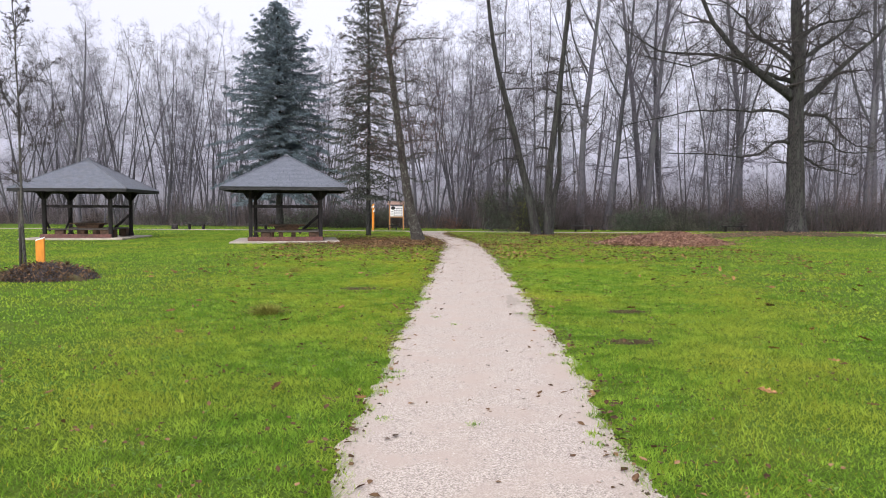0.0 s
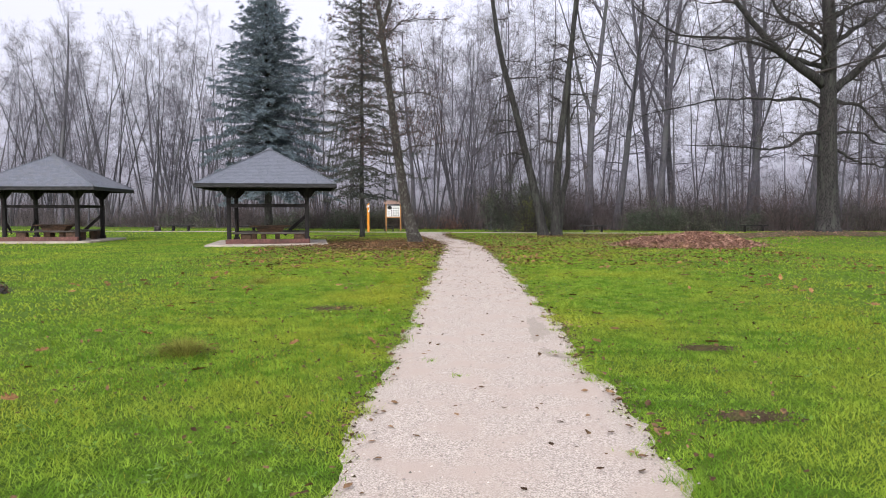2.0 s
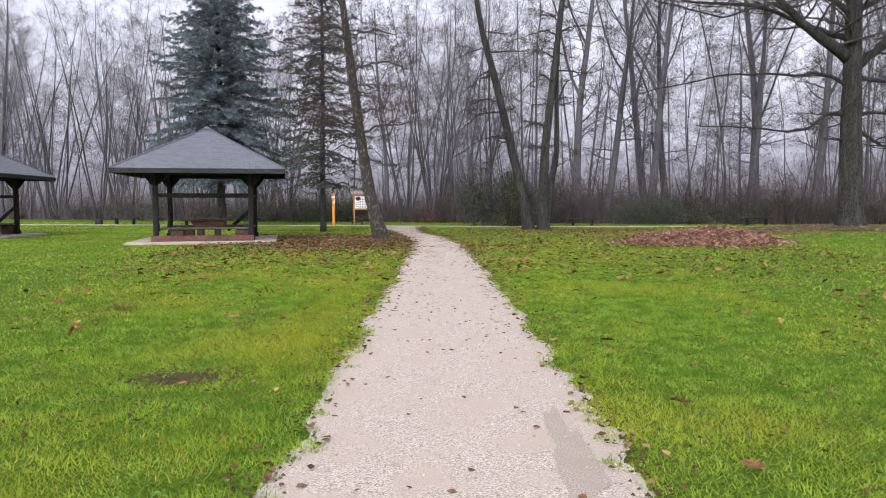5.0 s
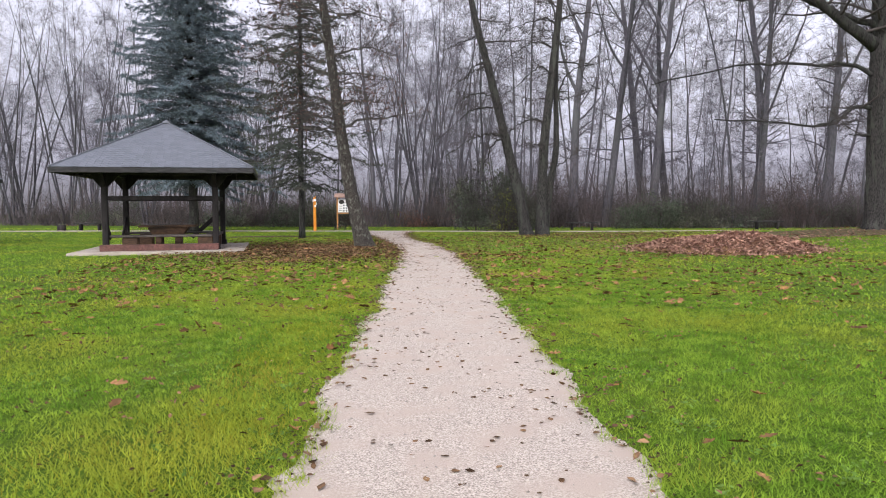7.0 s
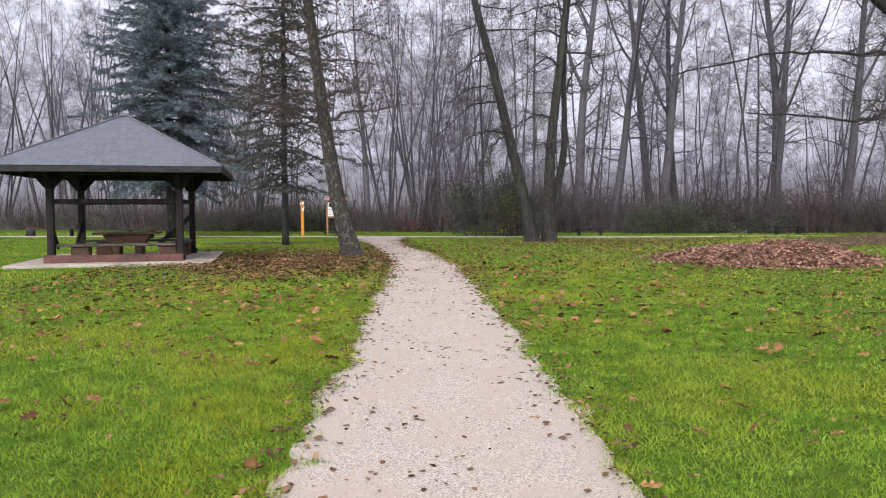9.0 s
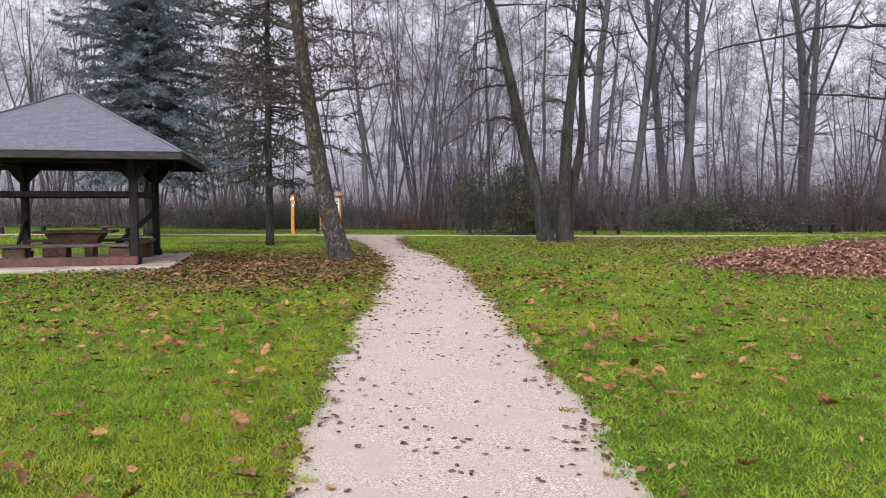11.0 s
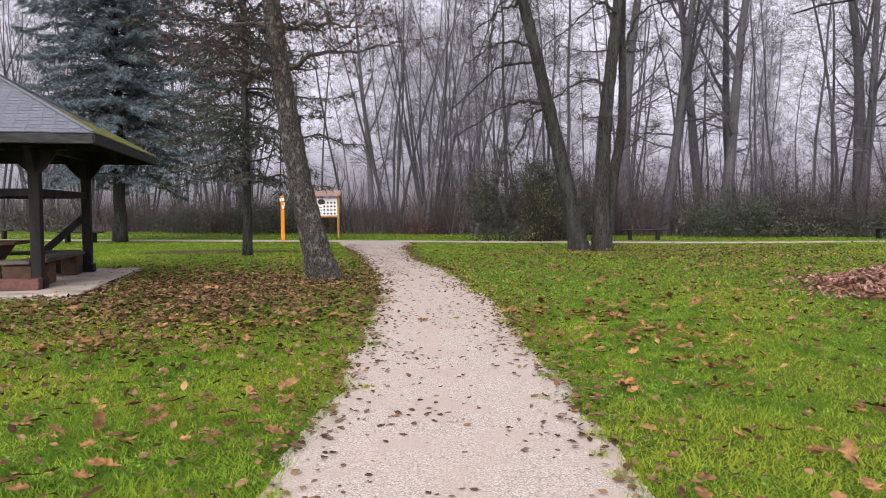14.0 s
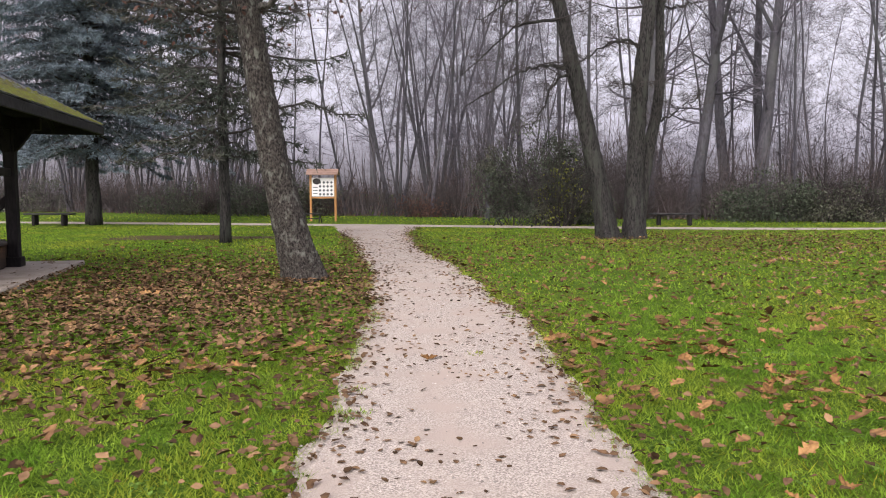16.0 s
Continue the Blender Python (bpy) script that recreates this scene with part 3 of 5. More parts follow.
# low metal stand beside the board
b = thing("bicycle_stand", -3.75, 53.4, 0, -8, "low dark metal stand beside the information board", "bicycle stand")
for u in (-0.3, 0.3):
    s = Shape()
    s.tube([(u, -0.2, 0), (u, 0, 0.36), (u, 0.2, 0)], [0.022] * 3, 6)
    part("leg", s, M_DARKMETAL, b)
s = Shape()
s.tube([(-0.34, 0, 0.36), (0.34, 0, 0.36)], [0.025] * 2, 6, True)
part("crossbar", s, M_DARKMETAL, b)
s = Shape()
s.tube([(-0.3, -0.1, 0.18), (0.3, -0.1, 0.18)], [0.018] * 2, 6, True)
part("crossbar", s, M_DARKMETAL, b)


# ---- trees ----
def rand_dir(r):
    return Vector((r.gauss(0, 1), r.gauss(0, 1), r.gauss(0, 1))).normalized()


def grow(s, r, start, way, length, radius, level, spec, tips):
    """A branch with its side branches. spec: per level (segments, wander, upward pull, children, child length share, angle)."""
    if level >= len(spec):
        twig(s, r, Vector(start), Vector(way).normalized(), length, radius)
        return
    segs, wander, pull, kids, share, angle = spec[level]
    pts, radii = [start], [radius]
    p, d = Vector(start), Vector(way).normalized()
    for i in range(segs):
        d = (d + rand_dir(r) * wander + Vector((0, 0, pull))).normalized()
        p = p + d * (length / segs)
        pts.append(p.copy())
        radii.append(radius * (1 - (i + 1) / segs * 0.85))
    s.tube(pts, radii, 5 if level == 0 else 3)
    tips.append(pts[-1])
    for k in range(kids):
        t = 0.15 + 0.85 * (k + r.random()) / kids
        i = min(int(t * segs), segs - 1)
        f = t * segs - i
        q = pts[i].lerp(pts[i + 1], f)
        axis = (pts[i + 1] - pts[i]).normalized()
        out = axis.orthogonal().normalized()
        out.rotate(Matrix.Rotation(r.uniform(0, 6.283), 3, axis))
        a = radians(angle * r.uniform(0.7, 1.3))
        w = axis * math.cos(a) + out * math.sin(a)
        rr = max(0.006, (radii[i] * (1 - f) + radii[i + 1] * f) * 0.55)
        grow(s, r, q, w, length * share * (1.15 - 0.6 * t) * r.uniform(0.7, 1.2), rr, level + 1, spec, tips)


def twig(s, r, p, d, length, radius):
    """A thin tapered twig with a few finer ones on it."""
    o = d.cross(rand_dir(r)).normalized() * radius
    n = len(s.v)
    tip = p + d * length + rand_dir(r) * length * 0.12
    s.v += [tuple(p - o), tuple(p + o), tuple(tip)]
    s.f.append((n, n + 1, n + 2))
    for k in range(2):
        q = p.lerp(tip, r.uniform(0.25, 0.9))
        e = (d + rand_dir(r) * 0.9).normalized()
        o = e.cross(rand_dir(r)).normalized() * radius * 0.6
        n = len(s.v)
        s.v += [tuple(q - o), tuple(q + o), tuple(q + e * length * r.uniform(0.3, 0.6))]
        s.f.append((n, n + 1, n + 2))


def path_points(pts, n):
    """Smooth points along a polyline of control points."""
    pts = [Vector(p) for p in pts]
    out = []
    for k in range(n + 1):
        t = k / n * (len(pts) - 1)
        i = min(int(t), len(pts) - 2)
        f = t - i
        a, b, c, d = pts[max(i - 1, 0)], pts[i], pts[i + 1], pts[min(i + 2, len(pts) - 1)]
        out.append(0.5 * (2 * b + (c - a) * f + (2 * a - 5 * b + 4 * c - d) * f * f + (3 * b - a - 3 * c + d) * f ** 3))
    return out


def stem(r, pts, r0, r1, n=28, sides=20, flare=0.5, rough=0.07, wave=0.03, fine=1):
    """A knotty trunk along control points, flared at the foot."""
    s = Shape()
    n = n * fine
    c = [p + rand_dir(r) * wave / fine * (0 if k < 2 else 1) for k, p in enumerate(path_points(pts, n))]
    rad = []
    for k in range(n + 1):
        t = k / n
        rad.append((r0 + (r1 - r0) * t) * (1 + flare * math.exp(-t * n / 1.6 / fine)))
    s.tube(c, rad, sides, True)
    ph = r.uniform(0, 9)
    for k in range(n + 1):
        for j in range(sides):
            i = k * sides + j
            v, w = Vector(s.v[i]), 2 * math.pi * j / sides
            e = 1 + rough * (math.sin(3 * w + ph + k * 0.25 / fine) * 0.7 + math.sin(7 * w + k * 0.9 / fine + ph) * 0.4 + r.uniform(-0.6, 0.6)) + (flare * 0.5 * math.sin(5 * w + ph) * math.exp(-k / 1.2 / fine))
            s.v[i] = tuple(c[k] + (v - c[k]) * e)
    return s, c, rad


LIMB = [(9, 0.2, -0.01, 9, 0.42, 48), (5, 0.24, 0.02, 7, 0.45, 45), (3, 0.26, 0.02, 7, 0.6, 45)]


def side_limbs(s, r, c, rad, t0, t1, n, length, tips, droop=0.0, lift=0.2, spec=LIMB):
    for k in range(n):
        t = t0 + (t1 - t0) * (k + r.random()) / n
        i = min(int(t * (len(c) - 1)), len(c) - 2)
        w = r.uniform(0, 6.283)
        d = Vector((math.cos(w), math.sin(w), lift + r.uniform(-0.25, 0.25) - droop))
        grow(s, r, c[i], d, length * (1.2 - 0.7 * t) * r.uniform(0.6, 1.2), min(rad[i] * 0.32, 0.07), 0, spec, tips)


def leaf_cloud(name, tips, n, size, spreadr, mat, seed):
    """Small bent leaves scattered round branch tips."""
    g = np.random.default_rng(seed)
    t = np.array([tuple(p) for p in tips])
    c = t[g.integers(0, len(t), n)] + g.normal(0, spreadr, (n, 3))
    return leaf_soup(name, c, size, mat, g, flat=0.0)


def leaf_soup(name, c, size, mat, g, flat=0.0, lobed=False, fold=1.0):
    """Leaves of two folded faces at centres c; flat: 1 lies on the ground."""
    n = len(c)
    a = g.normal(0, 1, (n, 3))
    a[:, 2] *= 1 - flat * 0.85
    a /= np.linalg.norm(a, axis=1, keepdims=True)
    b = g.normal(0, 1, (n, 3))
    if flat:
        b = np.stack([-a[:, 1], a[:, 0], g.normal(0, 0.3 * fold, n)], 1)
        a[:, 2] *= fold
    b -= a * (a * b).sum(1, keepdims=True)
    b /= np.linalg.norm(b, axis=1, keepdims=True)
    k = np.cross(a, b)
    k *= np.sign(k[:, 2:3] + 1e-9)
    L = (size * g.uniform(0.6, 1.3, n))[:, None]
    if lobed:
        half = ((-0.36, 0.10), (-0.22, 0.30), (-0.10, 0.14), (0.06, 0.40), (0.18, 0.18), (0.34, 0.27))
        curl = g.uniform(0.1, 0.7, n)[:, None]
        v = np.zeros((n, 14, 3))
        v[:, 0] = c - a * L * 0.5
        v[:, 7] = c + a * L * 0.55 + k * L * curl * 0.3
        for j, (p, q) in enumerate(half):
            bent = k * L * (curl * q * 0.9 + curl * p * p * 0.8)
            v[:, 1 + j] = c + a * L * p + b * L * q * g.uniform(0.8, 1.2, n)[:, None] + bent
            v[:, 13 - j] = c + a * L * p - b * L * q * g.uniform(0.8, 1.2, n)[:, None] + bent
        return soup(name, v, [(0, 7, 6, 5, 4, 3, 2, 1), (0, 13, 12, 11, 10, 9, 8, 7)], mat)
    v = np.zeros((n, 6, 3))
    v[:, 0] = c - a * L * 0.5
    v[:, 1] = c - a * L * 0.1 + b * L * 0.34 + k * L * 0.16 * fold
    v[:, 2] = c + a * L * 0.25 + b * L * 0.26 + k * L * 0.12 * fold
    v[:, 3] = c + a * L * 0.55 + k * L * fold * g.uniform(-0.1, 0.25, n)[:, None]
    v[:, 4] = c + a * L * 0.25 - b * L * 0.26 + k * L * 0.12 * fold
    v[:, 5] = c - a * L * 0.1 - b * L * 0.34 + k * L * 0.16 * fold
    return soup(name, v, [(0, 1, 2, 3), (0, 3, 4, 5)], mat)


def limb(t, s, r, pts, r0, tips, kids, length, mat, spec=LIMB, lift=0.15):
    """A crooked limb along control points, a part of its own, with side branches gathered in s."""
    b, bc, br = stem(r, pts, r0, r0 * 0.25, n=18, sides=7, flare=0.25, rough=0.05, wave=0.05)
    part("limb", b, mat, t)
    side_limbs(s, r, bc, [max(x * 1.6, 0.03) for x in br], 0.12, 1.0, kids, length, tips, lift=lift, spec=spec)


OAK = [(8, 0.2, 0.02, 7, 0.5, 52), (5, 0.24, 0.02, 5, 0.5, 48), (3, 0.26, 0.02, 4, 0.55, 45)]
SPRAY = [(6, 0.2, 0.01, 8, 0.42, 48), (4, 0.24, 0.02, 7, 0.55, 45)]

# leaning tree beside the path
r = random.Random(3)
t = thing("leaning_tree", -1.26, 35.6, 0, 0, "leaning bare tree with lichen-spotted grey bark and withered leaves", "tree")
s, c, rad = stem(r, [(0.06, 0, -0.05), (-0.38, 0, 1.75), (-0.72, 0, 3.8), (-0.95, 0, 5.6), (-1.22, 0.05, 7.7), (-1.45, 0.1, 9.6), (-1.8, 0.2, 12), (-2.0, 0.2, 14.5)], 0.235, 0.06, fine=4, rough=0.09)
part("trunk", s, M_LICHEN, t)
s, tips = Shape(), []
for pts, r0 in (([(-0.6, 0, 4.05), (0.0, -0.2, 4.25), (0.7, -0.3, 4.3), (1.8, -0.5, 4.5)], 0.05),
                ([(-0.8, 0, 4.7), (-0.2, 0.3, 4.95), (0.5, 0.5, 5.0), (0.8, 0.6, 5.4)], 0.045),
                ([(-0.9, 0, 5.6), (-0.3, -0.3, 5.4), (0.1, -0.6, 5.0), (0.5, -0.8, 4.7)], 0.035),
                ([(-0.9, 0, 5.8), (-0.2, 0.2, 5.85), (1.1, 0.4, 5.7)], 0.045),
                ([(-0.7, 0, 4.05), (-1.2, -0.2, 3.98), (-1.8, -0.4, 3.95), (-2.6, -0.5, 4.1)], 0.05),
                ([(-0.75, 0, 4.35), (-1.6, 0.2, 4.45), (-2.7, 0.5, 4.6)], 0.045),
                ([(-0.85, 0, 4.8), (-1.6, -0.3, 4.8), (-2.9, -0.5, 5.0)], 0.045),
                ([(-1.0, 0, 5.8), (-1.8, 0.1, 6.05), (-3.0, 0.3, 6.25), (-4.1, 0.4, 6.4)], 0.055)):
    limb(t, s, r, pts, r0, tips, 9, 1.3, M_BARK, SPRAY)
for pts, r0 in (([(-1.1, 0, 6.8), (-1.6, -0.2, 7.2), (-2.9, -0.4, 7.2), (-3.9, -0.5, 7.4)], 0.05),
                ([(-1.2, 0, 7.8), (-2.0, 0.3, 8.1), (-3.5, 0.6, 8.3)], 0.05),
                ([(-1.4, 0, 8.8), (-2.2, 0, 9.5), (-3.9, 0, 10.1)], 0.05),
                ([(-1.0, 0, 6.4), (0.2, -0.3, 6.6), (1.2, -0.5, 6.3)], 0.045),
                ([(-1.2, 0, 7.6), (0, 0.3, 7.9), (1.1, 0.5, 7.5)], 0.045),
                ([(-1.3, 0, 9.0), (-0.5, -0.2, 9.7), (1.2, -0.4, 9.8)], 0.05),
                ([(-1.4, 0.1, 9.4), (-1.0, 0, 10.9), (-0.7, 0, 12.5), (-0.6, 0, 14)], 0.09)):
    limb(t, s, r, pts, r0, tips, 11, 1.5, M_BARK, SPRAY)
side_limbs(s, r, c, rad, 0.66, 0.98, 9, 2.6, tips, lift=0.45)
part("crown", s, M_TWIGNEAR, t)
part("withered_leaves", leaf_cloud("withered_leaves", tips, 3600, 0.075, 0.22, M_HANGLEAF, 5), None, t, "reddish brown withered leaves")

# three-stemmed tree
r = random.Random(8)
t = thing("three_stemmed_tree", 6.35, 44.4, 0, 0, "bare tree with three dark ridged stems from one stool", "tree")
tips, s2 = [], Shape()
for pts, r0, r1 in (([(-0.6, 0, -0.05), (-0.9, 0, 1.5), (-1.57, 0.05, 4.3), (-2.27, 0.1, 7.25), (-3.07, 0.2, 10.4), (-3.6, 0.3, 14), (-3.9, 0.3, 18)], 0.275, 0.07),
                    ([(0.12, 0, -0.05), (0.09, 0, 1.8), (0.2, 0, 4.3), (0.56, 0.1, 7.3), (0.9, 0.1, 10.5), (1.3, 0.1, 15), (1.4, 0, 19)], 0.265, 0.08),
                    ([(0.2, 0.15, -0.05), (0.46, 0.2, 2.0), (0.78, 0.25, 3.7), (0.82, 0.3, 5.2), (0.8, 0.35, 6.9), (1.0, 0.7, 10), (1.5, 1.0, 14)], 0.19, 0.05)):
    s, c, rad = stem(r, pts, r0, r1, flare=0.45, fine=4, rough=0.09)
    part("trunk", s, M_BARKDARK, t)
    side_limbs(s2, r, c, rad, 0.58, 0.97, 7, 3.2, tips, lift=0.25)
for pts, r0 in (([(-1.65, 0, 4.6), (-2.6, -0.3, 4.64), (-3.3, -0.5, 4.35), (-4.6, -0.8, 3.5)], 0.05),
                ([(-1.65, 0, 4.5), (-2.2, -0.2, 4.2), (-2.5, -0.3, 3.5), (-2.9, -0.4, 2.95)], 0.045),
                ([(-2.0, 0, 5.95), (-2.9, 0.2, 5.85), (-3.6, 0.4, 5.5), (-4.9, 0.6, 4.3)], 0.05),
                ([(-2.1, 0, 6.4), (-2.9, -0.2, 6.5), (-3.6, -0.4, 6.2), (-4.4, -0.6, 5.7)], 0.045),
                ([(-2.4, 0, 7.75), (-3.2, 0.2, 7.5), (-4.1, 0.5, 6.75)], 0.045),
                ([(-2.5, 0, 8.0), (-3.2, -0.3, 7.6), (-3.5, -0.4, 6.5), (-3.7, -0.5, 5.7)], 0.04),
                ([(-2.7, 0, 9.1), (-3.4, 0.2, 9.0), (-4.5, 0.4, 8.5)], 0.045),
                ([(0.15, 0, 5.2), (-0.4, -0.2, 5.35), (-0.95, -0.3, 5.15), (-1.8, -0.4, 4.5)], 0.05),
                ([(0.5, 0, 7.45), (0.05, -0.2, 7.7), (-0.5, -0.3, 7.4), (-1.9, -0.5, 6.2)], 0.05)):
    limb(t, s2, r, pts, r0, tips, 9, 1.2, M_BARKDARK, SPRAY)
for pts, r0 in (([(0.6, 0, 8.6), (0.15, 0.2, 8.9), (-0.5, 0.3, 8.8), (-1.8, 0.5, 8.0)], 0.045),
                ([(0.7, 0, 9.7), (0.1, -0.2, 9.9), (-0.5, -0.3, 9.7), (-1.8, -0.5, 9.2)], 0.045),
                ([(0.1, 0, 3.7), (0, -0.2, 4.1), (-0.25, -0.25, 4.2), (-0.5, -0.3, 4.0)], 0.04),
                ([(0.85, 0.3, 6.4), (1.2, 0.2, 7.3), (1.7, 0.1, 7.7), (3.6, 0, 8.2)], 0.05),
                ([(0.8, 0.3, 3.2), (1.35, 0.2, 3.55), (2.0, 0.1, 4.0)], 0.035),
                ([(0.8, 0.3, 6.3), (1.3, 0.4, 6.4), (2.2, 0.5, 6.6)], 0.035),
                ([(0.75, 0.1, 8.0), (1.7, -0.2, 7.8), (2.0, -0.3, 7.1), (3.0, -0.4, 6.5)], 0.045),
                ([(0.9, 0.1, 9.9), (1.9, 0, 10.2), (3.4, -0.2, 10.0)], 0.05)):
    limb(t, s2, r, pts, r0, tips, 9, 1.2, M_BARKDARK, SPRAY)
part("crown", s2, M_TWIGNEAR, t)

# spreading old oak
r = random.Random(21)
oz = float(height(19.1, 39.2))
t = thing("old_oak", 19.1, 39.2, oz, 0, "broad old bare oak with a thick trunk and low spreading limbs", "tree")
s, c, rad = stem(r, [(0.05, 0, -0.1), (0, 0, 1.5), (-0.05, 0, 4.5), (-0.1, 0, 7.2), (-0.08, 0.1, 10), (-0.22, 0.1, 12.5), (-0.1, 0.2, 17)], 0.52, 0.2, sides=26, flare=0.35, fine=4)
part("trunk", s, M_BARKDARK, t)
s2, tips = Shape(), []
for pts, r0 in (([(-0.3, 0, 7.3), (-1.8, -0.1, 8.2), (-2.9, -0.2, 9.1), (-4.4, -0.4, 10.5), (-5.5, -0.5, 12.3), (-6.2, -0.6, 14.5)], 0.24),
                ([(-2.7, -0.2, 9.0), (-3.9, -0.6, 9.35), (-5.1, -0.9, 9.05), (-6.6, -1.2, 8.7), (-9.6, -1.6, 9.3)], 0.08),
                ([(-0.3, 0, 9.2), (-1.55, 0.2, 10.1), (-2.5, 0.3, 10.85), (-2.9, 0.4, 11.6), (-4.2, 0.6, 12.6)], 0.13),
                ([(-0.3, 0, 8.1), (-1.8, 0.2, 8.6), (-3.9, 0.4, 9.5), (-5.4, 0.5, 9.65), (-7.5, 0.7, 9.95), (-9.6, 0.9, 11.4)], 0.12),
                ([(-0.35, 0, 6.1), (-1.3, 0, 6.55), (-2.7, 0, 6.5), (-4.5, 0, 6.55), (-6.3, 0, 6.4), (-9.3, 0, 5.75)], 0.085),
                ([(-0.4, 0, 4.85), (-1.4, -0.4, 4.8), (-2.2, -0.8, 4.25), (-3.4, -1.3, 4.0), (-5.0, -2.0, 4.05), (-8.0, -3.0, 4.05)], 0.09),
                ([(-0.4, 0, 3.75), (-0.9, -0.2, 3.75), (-1.5, -0.3, 3.8)], 0.07)):
    limb(t, s2, r, pts, r0, tips, 2 if len(pts) == 3 else 11, 1.9 if pts[0][2] < 7 else 3.3, M_BARKDARK, OAK, 0.3)
for pts, r0 in (([(0.3, 0, 4.1), (1.2, -0.2, 3.5), (2.2, -0.3, 3.25), (3.1, -0.4, 3.05)], 0.08),
                ([(0.3, 0, 6.4), (1.55, 0.2, 6.25), (2.2, 0.3, 5.7), (3.1, 0.4, 4.9), (4.4, 0.5, 4.5)], 0.09),
                ([(0.3, 0, 4.85), (1.6, 0, 4.85), (2.5, -0.1, 4.3), (4.4, -0.2, 4.45)], 0.08),
                ([(0.2, 0, 7.0), (1.2, -0.1, 7.9), (2.2, -0.2, 8.9), (4.1, -0.4, 10.7), (5.6, -0.5, 12.5)], 0.2),
                ([(0.1, 0, 9.3), (1.4, 0.2, 10.1), (2.6, 0.4, 10.85), (3.7, 0.5, 12.4)], 0.13),
                ([(0.1, 0, 10.5), (1.1, -0.4, 11.1), (2.3, -0.8, 11.2), (4.0, -1.2, 12)], 0.1)):
    limb(t, s2, r, pts, r0, tips, 10, 2.7, M_BARKDARK, OAK, 0.25)
side_limbs(s2, r, c, rad, 0.5, 1.0, 14, 4.6, tips, lift=0.5, spec=OAK)
part("crown", s2, M_TWIGNEAR, t)

# young staked tree with a mound of weeds at its foot
r = random.Random(2)
t = thing("young_tree", -9.35, 16.1, 0, 0, "thin young bare tree tied to a stake", "tree")
s, c, rad = stem(r, [(0, 0, -0.05), (-0.02, 0, 2), (-0.04, 0, 4), (-0.12, 0, 6.5)], 0.035, 0.01, n=12, sides=6, flare=0.2)
part("trunk", s, M_BARK, t)
s2, tips = Shape(), []
side_limbs(s2, r, c, [0.04] * 13, 0.35, 0.98, 12, 1.6, tips, lift=1.3)
part("crown", s2, M_TWIGNEAR, t)
s = Shape()
s.tube([(-0.12, 0.05, -0.05), (-0.12, 0.05, 1.9)], [0.035, 0.03], 8, True)
part("stake", s, M_GREYWOOD, t)
mound = blob("weed_mound", -8.6, 15.6, 0.95, 0.7, 0.0, M_DIRT, "mound of withered brown weeds round the young tree", "weeds", 3.0, 0.24, "stuff")
g = np.random.default_rng(31)
n = 5200
w, q = g.uniform(0, 6.283, n), np.sqrt(g.uniform(0, 1.2, n))
c0 = np.stack([0.95 * q * np.cos(w), 0.7 * q * np.sin(w), 0.24 * (1 - q ** 2)], 1)
tip = c0 + np.stack([g.normal(0, 0.12, n), g.normal(0, 0.12, n), g.uniform(0.02, 0.16, n)], 1)
v = np.stack([c0 - [0.010, 0, 0], c0 + [0.010, 0, 0], tip], 1)
tagged(part("weed_leaves", leaf_soup("weed_leaves", c0[:1500] + [0, 0, 0.05] + g.normal(0, 0.05, (1500, 3)), 0.08, M_LEAFDARK, g, flat=0.3), None, mound), kind="stuff")
tagged(part("dry_stalks", soup("dry_stalks", v, None, M_BRUSH), None, mound), kind="stuff")


